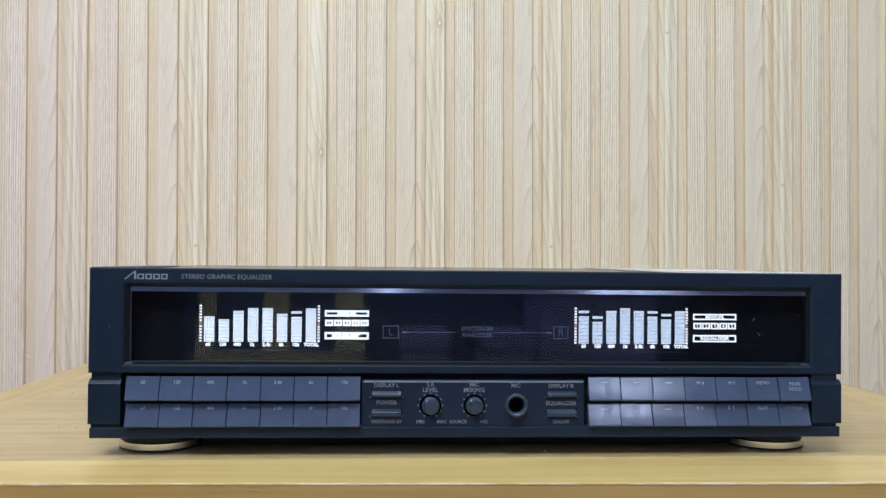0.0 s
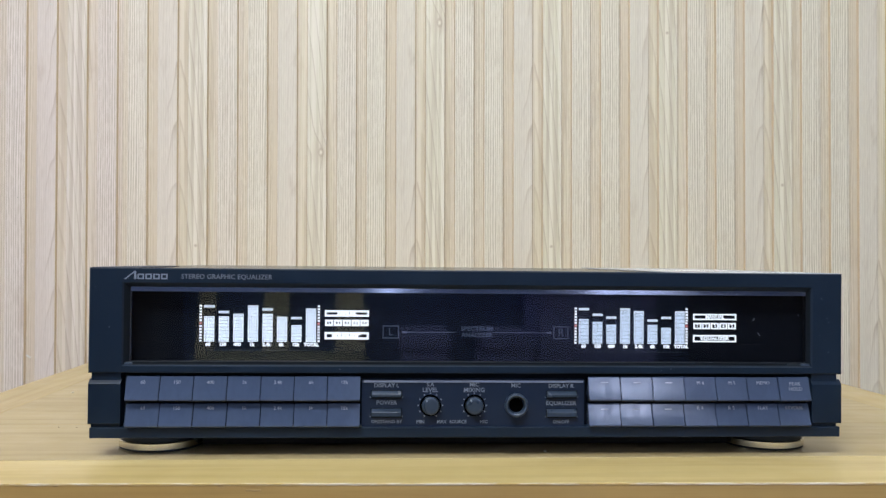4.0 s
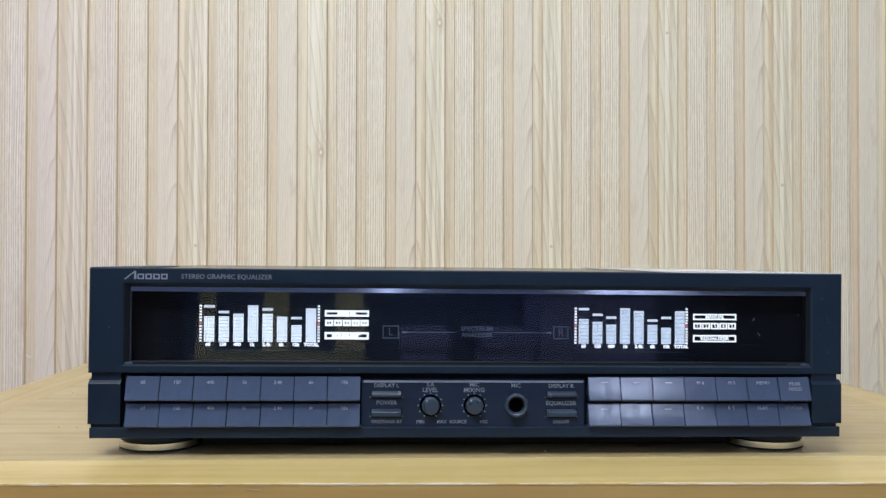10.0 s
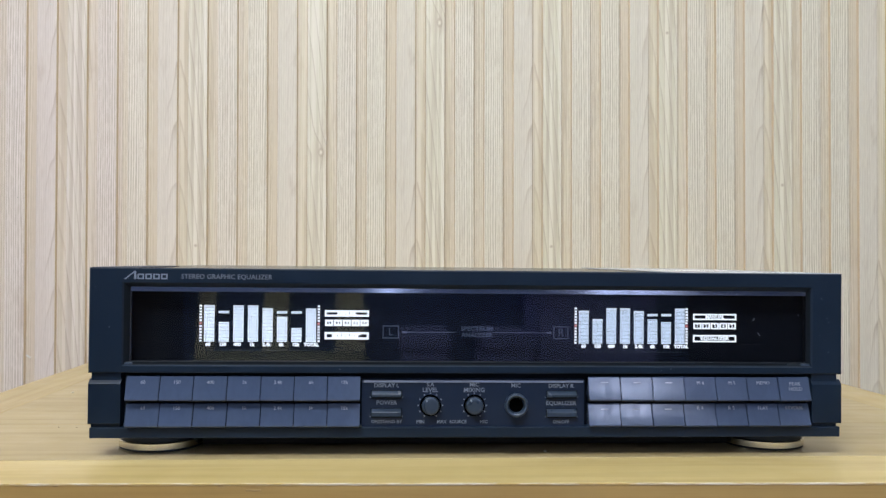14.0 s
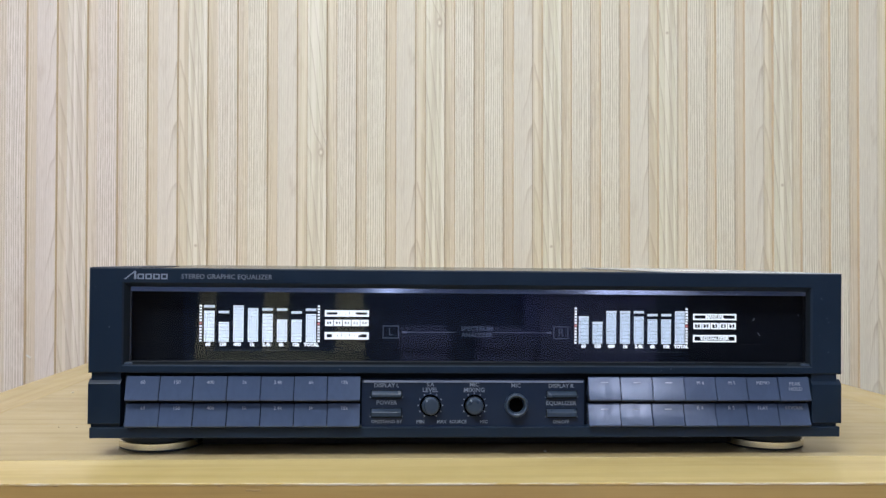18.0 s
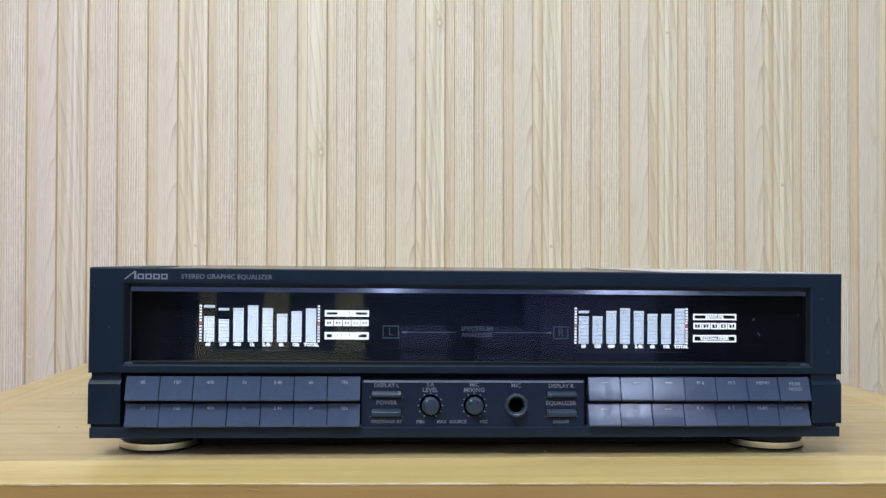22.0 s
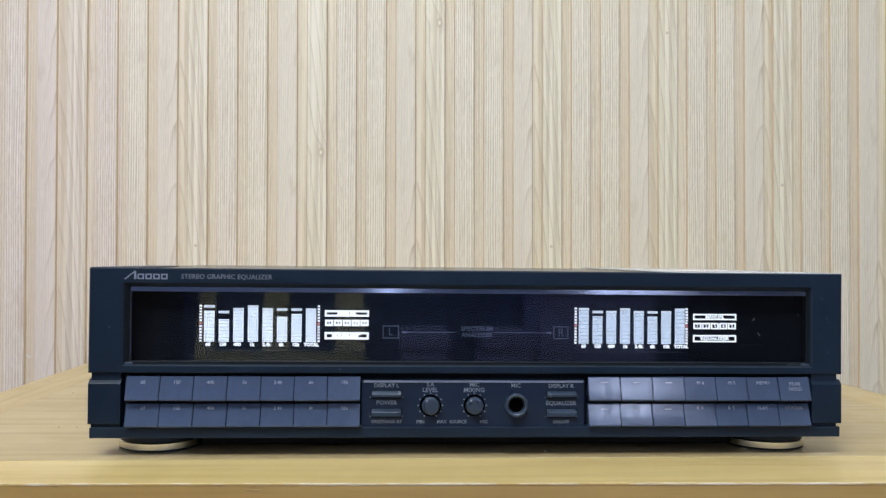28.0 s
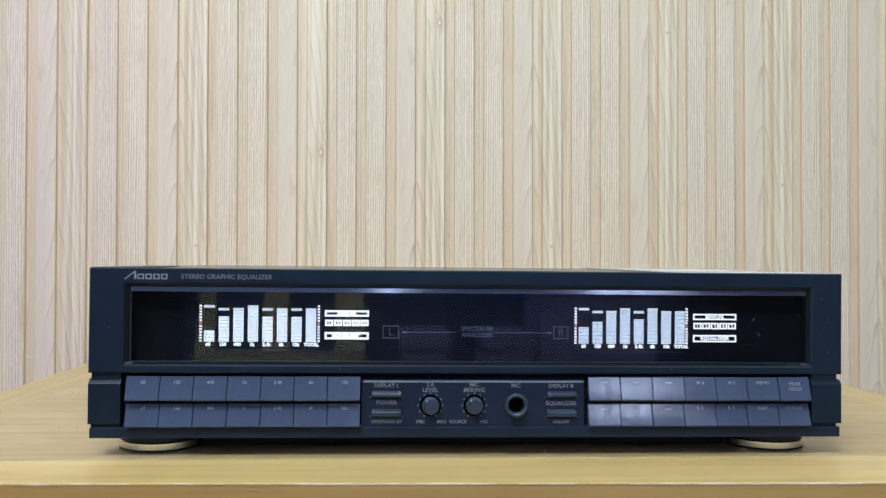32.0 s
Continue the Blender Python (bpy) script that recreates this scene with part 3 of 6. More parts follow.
# pale blocks stand in for the glints in the window's lower corners
for cxx in (-0.1896, 0.1896):
    part("corner_clip", box(cxx - 0.0028, cxx + 0.0028, 0.0012, 0.0032, 0.0500, 0.0516, 0.0005), M["button"], unit)

# dark strip stands in for the shade of the recessed channel
part("gasket", box(-0.1872, 0.1790, 0.0016, 0.0035, 0.0504, 0.0521, 0.0004), M["dark"], unit, "dark strip for the shade in the channel below the window")

PITCH = 0.00158
BANDS = ("60", "150", "400", "1k", "2.4k", "6k", "15k", "TOTAL")


def outline(x0, x1, z0, z1, t, y, bm=None):
    return loops([(x0, x1, z0, z1, y), (x0, x1, z0, z1, y + 0.0002), (x0 + t, x1 - t, z0 + t, z1 - t, y + 0.0002), (x0 + t, x1 - t, z0 + t, z1 - t, y)], bm, True)


def column_mesh(material):
    bm = bmesh.new()
    for i in range(26):
        z = i * PITCH / 2
        for c in range(6):
            x = -0.0029 + c * 0.000967
            box(x + 0.00007, x + 0.00090, 0.0, 0.0003, z + 0.00009, z + PITCH / 2 - 0.00013, bm=bm)
    return mesh_of(bm, "column", material)


def peak_mesh():
    return mesh_of(box(-0.0029, 0.0029, -0.0002, 0.0002, 12 * PITCH + 0.0001, 13 * PITCH - 0.0001), "peak_marker", M["lit"])


COLUMNS, PEAK = {"left": column_mesh(M["lit_bar"]), "right": column_mesh(M["lit_bar_dim"])}, peak_mesh()


def display(x_first, step, base, dot_x, box_x, box_z, side, ends):
    """Fluorescent display: eight columns rise from behind the dark legend strip."""
    board = part("display_" + side, box(ends[0], ends[1], 0.0112, 0.0120, 0.0405, 0.0905), M["board"], unit,
                 "dark glass display with glowing white columns")
    part("legend_strip", box(ends[0], ends[1], 0.0094, 0.0099, 0.0400, base), M["board"], board)
    columns, peaks = [], []
    for k in range(8):
        x = x_first + step * k
        for lst, me, name in ((columns, COLUMNS[side], "column"), (peaks, PEAK, "peak_marker")):
            ob = new(name, me)
            ob.parent = board
            ob.location = (x, 0.0103, base)
            lst.append(ob)
        letters(BANDS[k], x + (0.0004 if k == 7 else -0.0003), 0.0092, base - 0.0014, 0.0026, M["lit_label"], board, "band_legend", None, 0.00018)
    for sx, x in enumerate(dot_x):
        bm, red = bmesh.new(), bmesh.new()
        for i in range(13):
            box(x - 0.00065, x + 0.00065, 0.0105, 0.0109, base + 0.0005 + i * 0.00163 - 0.0005, base + 0.0005 + i * 0.00163 + 0.0005, 0.0, bm=red if i == 6 else bm)
        part("scale", bm, M["lit_label"], board)
        part("red_mark", red, M["lit_red"], board, "red glowing mark")
    dots = bmesh.new()
    for i in range(28):
        dx = dot_x[0] + 0.004 + i * 0.0021
        box(dx - 0.0003, dx + 0.0003, 0.0091, 0.0094, base - 0.0048, base - 0.0043, bm=dots)
    part("grid_contacts", dots, M["dim_print"], board)
    x0, x1 = box_x
    thick, bold = (0.00115, 0.00030) if side == "left" else (0.00085, 0.00010)   # the left display's bloom is put into thicker strokes
    for j, (z1, z0) in enumerate(box_z):
        y = 0.0100
        if j == 1:
            w = (x1 - x0) / 5
            for i in range(5):
                cell = part("preset_box", outline(x0 + i * w + 0.0002, x0 + (i + 1) * w - 0.0002, z0, z1, thick, y), M["lit_label"], board)
                cell_text = text_mesh(str(i + 1), 0.0024, M["lit_label"], None, 0.00005, bold / 2)
                part("preset_legend", cell_text, M["lit_label"], board, "", at=(x0 + (i + 0.5) * w, y, (z0 + z1) / 2))
        else:
            part("mode_box", outline(x0, x1, z0, z1, thick, y), M["lit_label"], board)
            word = ("MANUAL", "", "EQUALIZER")[j]
            letters(word, (x0 + x1) / 2, y, (z0 + z1) / 2, 0.0026, M["lit_label"], board, "mode_legend", 0.011 if j == 0 else 0.017, bold)
    return columns, peaks


left_columns, left_peaks = display(-0.1479, 0.00806, 0.0620, (-0.1527, -0.0872), (-0.0838, -0.0590), ((0.0800, 0.0764), (0.0747, 0.0711), (0.0677, 0.0636)), "left", (-0.1960, 0.0))
right_columns, right_peaks = display(0.0636, 0.00800, 0.0617, (0.0590, 0.1237), (0.1273, 0.1527), ((0.0792, 0.0756), (0.0740, 0.0704), (0.0670, 0.0629)), "right", (0.0, 0.1960))
part("display_backing", box(-0.2000, 0.2000, 0.0124, 0.0130, 0.0480, 0.0925), M["dark"], unit)

# legends printed inside the window
for name, x0, x1 in (("L", -0.0512, -0.0420), ("R", 0.0452, 0.0539)):
    part("channel_mark", outline(x0, x1, 0.0646, 0.0719, 0.0006, 0.0060), M["dim_print"], unit)
    letters(name, (x0 + x1) / 2, 0.0060, 0.0682, 0.0060, M["dim_print"], unit, "channel_letter")
letters("SPECTRUM", 0.0018, 0.0060, 0.0702, 0.0034, M["dim_print"], unit, "window_legend", 0.018, 0.00010)
letters("ANALYZER", 0.0018, 0.0060, 0.0667, 0.0034, M["dim_print"], unit, "window_legend", 0.018, 0.00010)
part("window_line", box(-0.0402, -0.0099, 0.0060, 0.0062, 0.0680, 0.0684), M["dim_print"], unit)
part("line_end", box(-0.0402, -0.0375, 0.0060, 0.0062, 0.0677, 0.0687), M["print"], unit)
part("line_end", box(0.0415, 0.0442, 0.0060, 0.0062, 0.0677, 0.0687), M["print"], unit)
part("window_line", box(0.0107, 0.0442, 0.0060, 0.0062, 0.0680, 0.0684), M["dim_print"], unit)

# title and maker's mark
letters("STEREO GRAPHIC EQUALIZER", -0.1363, -0.0002, 0.0984, 0.0037, M["title"], unit, "title", 0.0492, 0.00003)
mark = bmesh.new()
for ax, bx, z0, z1 in ((-0.1915, -0.1860, 0.0969, 0.1014),):
    a = [(ax, z0), (ax + 0.0011, z0), (bx + 0.0010, z1), (bx, z1)]
    f = [mark.verts.new((x, -0.0002, z)) for x, z in a]
    mark.faces.new(f)
    b = [(bx - 0.0002, z1), (bx + 0.0010, z1), (bx + 0.0012, z0), (bx, z0)]
    mark.faces.new([mark.verts.new((x, -0.0002, z)) for x, z in b])
part("makers_mark", mark, M["print"], unit, "pale grey maker's mark in plain shapes")
for i in range(4):
    x0 = -0.1843 + i * 0.0042
    part("makers_mark", outline(x0, x0 + 0.0034, 0.0969, 0.0999, 0.0007, -0.0002), M["print"], unit)


# keys: two rows of seven at each end of the lower front
def key_mesh(width, z0, z1):
    zf = z0 + 0.0012
    prof = [(0.0070, z1 - 0.0002), (0.0018, z1), (0.0010, z1 - 0.0004)]
    for i in range(1, 16):
        f = i / 16
        prof.append((0.0010 - 0.0039 * f + 0.00013 * math.sin(math.pi * f), z1 - 0.0004 + (zf - z1 + 0.0004) * f))
    prof += [(-0.0029, zf), (-0.0030, zf - 0.0004), (-0.0027, z0 + 0.0002), (-0.0021, z0), (0.0070, z0)]
    bm = prism(prof, -width / 2, width / 2)
    bmesh.ops.recalc_face_normals(bm, faces=bm.faces)
    bmesh.ops.bevel(bm, geom=[e for e in bm.edges if abs(e.verts[0].co.x - e.verts[1].co.x) < 1e-6 and e.calc_face_angle(0) > 1.0], offset=0.00025, segments=2, affect="EDGES")
    return mesh_of(bm, "key", M["key"])


ROWS = ((0.0310, 0.0441), (0.0168, 0.0292))
KEY_W = 0.01815
wobble = random.Random(8)
KEY_SHAPES = [key_mesh(KEY_W - 0.0004, *r) for r in ROWS]
LEFT_WORDS = ("60", "150", "400", "1k", "2.4k", "6k", "15k")
RIGHT_WORDS = (("", "", "", "M 4", "M 5", "MEMO", "PEAK\nHOLD"), ("", "", "", "R 4", "R 5", "FLAT", "REVERSE"))
for x_start, side in ((-0.1899, 0), (0.0641, 1)):
    for i in range(7):
        for r in (0, 1):
            z0, z1 = ROWS[r]
            key = part("key", KEY_SHAPES[r], M["key"], unit, "", at=(x_start + (i + 0.5) * KEY_W, 0, 0))
            key.rotation_euler = (radians(wobble.uniform(-0.5, 0.5)), 0, radians(wobble.uniform(-0.35, 0.35)))
            word = RIGHT_WORDS[r][i] if side else LEFT_WORDS[i]
            if word:
                two = "\n" in word
                tilt = part("key_legend", text_mesh(word, 0.0027 if not two else 0.0029, M["key_print"]), M["key_print"], key)
                tilt.location = (0.0002, 0.0010 - 0.0039 * (0.41 if two else 0.235 if r == 0 else 0.18) - 0.0003, z1 - (0.0050 if two else 0.0032 if r == 0 else 0.0024))
                tilt.rotation_euler = (radians(-19), 0, 0)
            else:
                tilt = part("key_legend", box(-0.0020, 0.0020, -0.0001, 0.0, -0.0003, 0.0003), M["key_print"], key)
                tilt.location = (0.0002, 0.0010 - 0.0039 * 0.235 - 0.0003, z1 - 0.0030)
                tilt.rotation_euler = (radians(-19), 0, 0)

# centre control panel
CY = 0.0020
centre = part("control_panel", prism([(CY, 0.0160), (CY, 0.0412), (CY + 0.0014, 0.0424), (0.0071, 0.0424), (0.0071, 0.0160)], -0.0622, 0.0622), M["panel"], unit)
# paler strip stands in for the light that the panel's top chamfer catches
part("panel_edge", prism([(CY - 0.0006, 0.0407), (CY - 0.0003, 0.0418), (CY + 0.0010, 0.0418), (CY + 0.0010, 0.0407)], -0.0612, 0.0616), M["edge"], centre)
for x0, x1, z0, z1 in ((-0.0567, -0.0405, 0.0328, 0.0363), (-0.0567, -0.0405, 0.0221, 0.0264), (0.0411, 0.0576, 0.0328, 0.0361), (0.0411, 0.0576, 0.0219, 0.0261)):
    part("button_slot", box(x0 - 0.0006, x1 + 0.0006, CY - 0.0002, CY + 0.001, z0 - 0.0010, z1 + 0.0002), M["dark"], centre)
    part("push_button", prism([(CY, z1), (CY - 0.0022, z1 - 0.0016), (CY - 0.0025, z1 - 0.0019), (CY - 0.0025, z0 + 0.0003), (CY - 0.0021, z0), (CY, z0)], x0, x1), M["button"], centre)
    for sx in (x0 - 0.0008, x1 + 0.0008):
        part("slot_dot", box(sx - 0.0003, sx + 0.0003, CY - 0.0003, CY, z0 - 0.0006, z0), M["dim_print"], centre)
for kx in (-0.0242, 0.0003):
    # black disc in place of the shaded gap round the knob
    part("knob_well", lathe([(0.0059, CY - 0.0004), (0.0059, CY + 0.001), (0.0055, CY + 0.001)], "y", 40, None, (kx, 0, 0.0280)), M["void"], centre)
    knob = part("knob", lathe([(0.0049, CY - 0.0004), (0.0049, CY - 0.0034), (0.0045, CY - 0.0042), (0.0040, CY - 0.0045), (0.0020, CY - 0.0043)], "y", 48, None, (kx, 0, 0.0281)), M["button"], centre, "round grey plastic knob", smooth=True)
    part("pointer", box(kx - 0.0025, kx - 0.0016, CY - 0.0048, CY - 0.0041, 0.0306, 0.0315, 0.0001), M["print"], knob)
    for i in range(11):
        a = radians(-60 + 30 * i)
        part("dial_dot", lathe([(0.00042, CY - 0.0003), (0.00042, CY)], "y", 10, None, (kx + 0.0067 * math.cos(a), 0, 0.0280 + 0.0067 * math.sin(a))), M["print"], centre)
jack = part("jack", lathe([(0.0064, CY), (0.0064, CY - 0.0030), (0.0060, CY - 0.0037), (0.0051, CY - 0.0034), (0.0040, CY - 0.0006), (0.0039, CY + 0.002)], "y", 48, None, (0.0237, 0, 0.0283)), M["button"], centre, "round microphone socket", smooth=True)
# black disc in place of the hole's shaded depth
part("bore", lathe([(0.0041, CY - 0.0005), (0.0041, CY + 0.001)], "y", 32, None, (0.0237, 0, 0.0283)), M["void"], jack)
part("jack_mark", box(0.0222, 0.0252, CY - 0.0036, CY - 0.0030, 0.0232, 0.0238, 0.0001), M["print"], jack)
for body, x, z, size in (("DISPLAY L", -0.0486, 0.0390, 0.0031), ("S.A", -0.0243, 0.0395, 0.0031), ("LEVEL", -0.0243, 0.0365, 0.0034),
                         ("MIC", 0.0002, 0.0395, 0.0031), ("MIXING", 0.0002, 0.0365, 0.0034), ("MIC", 0.0236, 0.0390, 0.0032),
                         ("DISPLAY R", 0.0490, 0.0388, 0.0031), ("POWER", -0.0485, 0.0295, 0.0033), ("EQUALIZER", 0.0491, 0.0292, 0.0033),
                         ("ON/STAND BY", -0.0484, 0.0190, 0.0026), ("MIN", -0.0297, 0.0189, 0.0025), ("MAX", -0.0178, 0.0189, 0.0025),
                         ("SOURCE", -0.0087, 0.0189, 0.0025), ("MIC", 0.0057, 0.0189, 0.0025), ("ON/OFF", 0.0491, 0.0188, 0.0026)):
    letters(body, x, CY - 0.0003, z, size, M["print"], centre, "legend", None, 0.00004)

# scratches on the window
for x, z, a in ((0.1600, 0.0765, 25), (0.1632, 0.0680, -30)):
    nick = part("scratch", box(-0.0001, 0.0001, -0.00005, 0.0, -0.0012, 0.0012), M["print"], unit, at=(x, 0.0035, z))
    nick.rotation_euler = (0, radians(a), 0)

# dust specks on the window and the face
dust = random.Random(21)
for i in range(34):
    on_pane = i < 20
    x = dust.uniform(-0.185, 0.187) if on_pane else dust.choice((dust.uniform(-0.207, -0.195), dust.uniform(0.195, 0.207), dust.uniform(-0.15, 0.15)))
    z = dust.uniform(0.054, 0.088) if on_pane else (dust.uniform(0.052, 0.098) if abs(x) > 0.19 else dust.uniform(0.0470, 0.0490))
    r = dust.uniform(0.00010, 0.00024)
    part("dust_speck", lathe([(r, 0.0), (r * 0.6, -0.0001)], "y", 6), M["dim_print"], unit, at=(x, 0.0035 if on_pane else -0.0001, z))

# flakes on the slatted wall
for x, z, w, a in ((-0.4440, 1.1580, 0.0018, 35), (-0.4670, 0.7450, 0.0030, 35), (-0.4815, 0.9310, 0.0005, 0)):
    flake = new("flake", mesh_of(box(-w, w, -0.0006, 0.0, -w / 3, w / 3, 0.0002), "flake", M["dust"] if w > 0.0006 else M["stain"]))
    flake.matrix_world = north.matrix_world @ pose(x, 0.0, z, 0, a, 0)
    tagged(flake, "tiny pale flake stuck on the slatted wall" if w > 0.0006 else "tiny dark mark on the slatted wall", "flake", "flakes on the wall")

# specks on the table
for x, y, r in ((-0.3014, 0.2176, 0.0011), (0.0422, 0.0120, 0.0011), (-0.2572, 0.0806, 0.0004), (-0.2459, 0.0805, 0.0004)):
    speck = new("speck", mesh_of(lathe([(r, 0.0), (r * 0.9, r * 0.4), (r * 0.4, r * 0.7)], "z", 9), "speck", M["dust"] if r > 0.001 else M["rubber"], True))
    speck.location = (x, y, TOP)
    tagged(speck, "tiny pale crumb lying on the table" if r > 0.001 else "tiny dark crumb lying on the table", "crumb", "crumbs on the table")


# ---------------------------------------------------------------- wall slats
def slat_mesh():
    a, b, d = 0.0123, 0.0112, 0.0032
    bm = bmesh.new()
    outline_xy = [(-a, d), (-b - 0.0004, 0.0008), (-b, 0.0002), (-b + 0.0008, 0.0), (b - 0.0008, 0.0), (b, 0.0002), (b + 0.0004, 0.0008), (a, d)]
    lo = [bm.verts.new((x, y, 0.0)) for x, y in outline_xy]
    hi = [bm.verts.new((x, y, CEIL)) for x, y in outline_xy]
    for i in range(len(lo) - 1):
        bm.faces.new((lo[i], lo[i + 1], hi[i + 1], hi[i]))
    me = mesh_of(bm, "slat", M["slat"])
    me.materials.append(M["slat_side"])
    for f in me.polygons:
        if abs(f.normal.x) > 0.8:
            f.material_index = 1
    return me


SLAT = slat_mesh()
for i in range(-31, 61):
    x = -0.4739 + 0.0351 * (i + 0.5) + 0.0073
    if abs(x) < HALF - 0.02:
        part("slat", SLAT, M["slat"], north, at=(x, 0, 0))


# ---------------------------------------------------------------- what moves
def slider(piece):
    """Poses of a column or peak marker in its display, by its level: 13 segments is full height."""
    x, y, base = piece.location
    return lambda level: pose(x, y, base - (13 - level) * PITCH)


def motions():
    # the music: level and held peak of each band over the seconds, in segments
    at = slider(left_columns[0])
    walk(left_columns[0], [(0, at(9)), (0.2, at(9)), (0.5, at(13)), (0.7, at(13)), (1, at(12)), (1.2, at(12)), (1.5, at(13)), (2.7, at(13)), (3, at(12)), (3.2, at(12)), (3.5, at(11)), (3.7, at(13)), (4, at(9)), (4.2, at(9)), (4.5, at(13)), (4.7, at(10)), (5, at(11)), (5.2, at(9)), (5.5, at(8)), (5.7, at(9)), (6, at(7)), (6.2, at(7)), (6.5, at(13)), (6.7, at(13)), (7, at(12)), (7.2, at(10)), (7.5, at(13)), (7.7, at(9)), (8, at(8)), (8.2, at(12)), (8.5, at(11)), (8.7, at(9)), (9, at(10)), (9.2, at(11)), (9.5, at(11)), (9.7, at(13)), (10, at(9)), (10.2, at(9)), (10.5, at(13)), (10.7, at(10)), (11, at(8)), (11.2, at(13)), (11.5, at(9)), (11.7, at(8)), (12, at(6)), (12.2, at(5)), (12.5, at(11)), (12.7, at(13)), (13, at(12)), (13.2, at(13)), (14.2, at(13)), (14.5, at(11)), (14.7, at(13)), (15, at(11)), (15.2, at(13)), (15.5, at(13)), (15.7, at(9)), (16.2, at(9)), (16.5, at(13)), (17.2, at(13)), (17.5, at(11)), (18, at(11)), (18.2, at(10)), (18.5, at(11)), (18.7, at(13)), (19.5, at(13)), (19.7, at(8)), (20, at(4)), (20.2, at(13)), (20.5, at(9)), (20.7, at(9)), (21, at(8)), (21.2, at(8)), (21.5, at(10)), (21.7, at(13)), (22, at(9)), (22.2, at(9)), (22.5, at(13)), (22.7, at(13)), (23, at(11)), (23.2, at(13)), (23.5, at(7)), (23.7, at(2)), (24, at(13)), (24.2, at(8)), (24.5, at(2)), (24.7, at(2)), (25, at(7)), (25.2, at(13)), (26, at(13)), (26.2, at(8)), (26.5, at(6)), (26.7, at(5)), (27, at(13)), (27.2, at(13)), (27.5, at(11)), (27.7, at(13)), (28, at(11)), (28.2, at(13)), (29.2, at(13)), (29.5, at(8)), (29.7, at(7)), (30, at(6)), (30.2, at(7)), (30.5, at(9)), (30.7, at(13)), (31, at(7)), (31.2, at(2)), (31.5, at(13)), (31.7, at(8)), (32, at(4))])
    at = slider(left_peaks[0])
    walk(left_peaks[0], [(0, at(9)), (0.2, at(9)), (0.5, at(13)), (0.7, at(13)), (1, at(12)), (1.2, at(12)), (1.5, at(13)), (2.7, at(13)), (3, at(12)), (3.2, at(12)), (3.5, at(13)), (5.2, at(13)), (5.5, at(10)), (6, at(10)), (6.2, at(7)), (6.5, at(13)), (6.7, at(13)), (7, at(12)), (7.2, at(12)), (7.5, at(13)), (7.7, at(13)), (8, at(8)), (8.2, at(12)), (8.5, at(13)), (9.2, at(13)), (9.5, at(11)), (9.7, at(13)), (11.2, at(13)), (11.5, at(10)), (12.2, at(10)), (12.5, at(13)), (12.7, at(13)), (13, at(12)), (13.2, at(13)), (19.5, at(13)), (19.7, at(12)), (20, at(12)), (20.2, at(13)), (24.2, at(13)), (24.5, at(2)), (24.7, at(2)), (25, at(7)), (25.2, at(13)), (26, at(13)), (26.2, at(12)), (26.5, at(10)), (26.7, at(10)), (27, at(13)), (30, at(13)), (30.2, at(7)), (30.5, at(13)), (30.7, at(13)), (31, at(10)), (31.2, at(10)), (31.5, at(13)), (32, at(13))])
    at = slider(left_columns[1])
    walk(left_columns[1], [(0, at(8)), (0.2, at(8)), (0.5, at(11)), (0.7, at(11)), (1, at(7)), (1.2, at(8)), (1.5, at(10)), (1.7, at(9)), (2, at(8)), (2.2, at(12)), (2.5, at(10)), (2.7, at(9)), (3, at(8)), (3.2, at(8)), (3.5, at(7)), (3.7, at(12)), (4, at(9)), (4.2, at(8)), (4.5, at(12)), (4.7, at(9)), (5, at(8)), (5.2, at(7)), (5.5, at(12)), (5.7, at(10)), (6, at(7)), (6.2, at(7)), (6.5, at(12)), (7.2, at(12)), (7.5, at(10)), (7.7, at(8)), (8, at(7)), (8.2, at(11)), (8.5, at(8)), (8.7, at(7)), (9, at(7)), (9.2, at(6)), (9.5, at(8)), (9.7, at(11)), (10, at(9)), (10.2, at(8)), (10.5, at(12)), (10.7, at(9)), (11, at(9)), (11.2, at(12)), (11.5, at(9)), (11.7, at(10)), (12, at(6)), (12.2, at(6)), (12.5, at(11)), (12.7, at(11)), (13, at(9)), (13.2, at(7)), (13.5, at(10)), (13.7, at(7)), (14, at(7)), (14.2, at(12)), (14.5, at(10)), (14.7, at(12)), (15, at(11)), (15.2, at(11)), (15.5, at(10)), (15.7, at(8)), (16, at(8)), (16.2, at(10)), (16.5, at(11)), (16.7, at(9)), (17, at(9)), (17.2, at(11)), (17.5, at(9)), (17.7, at(8)), (18, at(7)), (18.2, at(7)), (18.5, at(10)), (18.7, at(11)), (19, at(9)), (19.5, at(9)), (19.7, at(6)), (20, at(5)), (20.2, at(11)), (20.5, at(8)), (20.7, at(9)), (21, at(8)), (21.2, at(7)), (21.5, at(8)), (21.7, at(12)), (22, at(8)), (22.2, at(10)), (22.5, at(12)), (22.7, at(11)), (23, at(12)), (23.2, at(9)), (23.5, at(7)), (23.7, at(3)), (24, at(9)), (24.2, at(7)), (24.5, at(11)), (24.7, at(11)), (25, at(12)), (25.2, at(11)), (25.5, at(13)), (25.7, at(9)), (26, at(9)), (26.2, at(6)), (26.7, at(6)), (27, at(12)), (27.2, at(11)), (27.5, at(10)), (27.7, at(11)), (28, at(8)), (28.2, at(8)), (28.5, at(11)), (28.7, at(9)), (29, at(8)), (29.2, at(11)), (29.5, at(11)), (29.7, at(12)), (30.2, at(12)), (30.5, at(8)), (30.7, at(12)), (31.5, at(12)), (31.7, at(10)), (32, at(9))])
    at = slider(left_peaks[1])
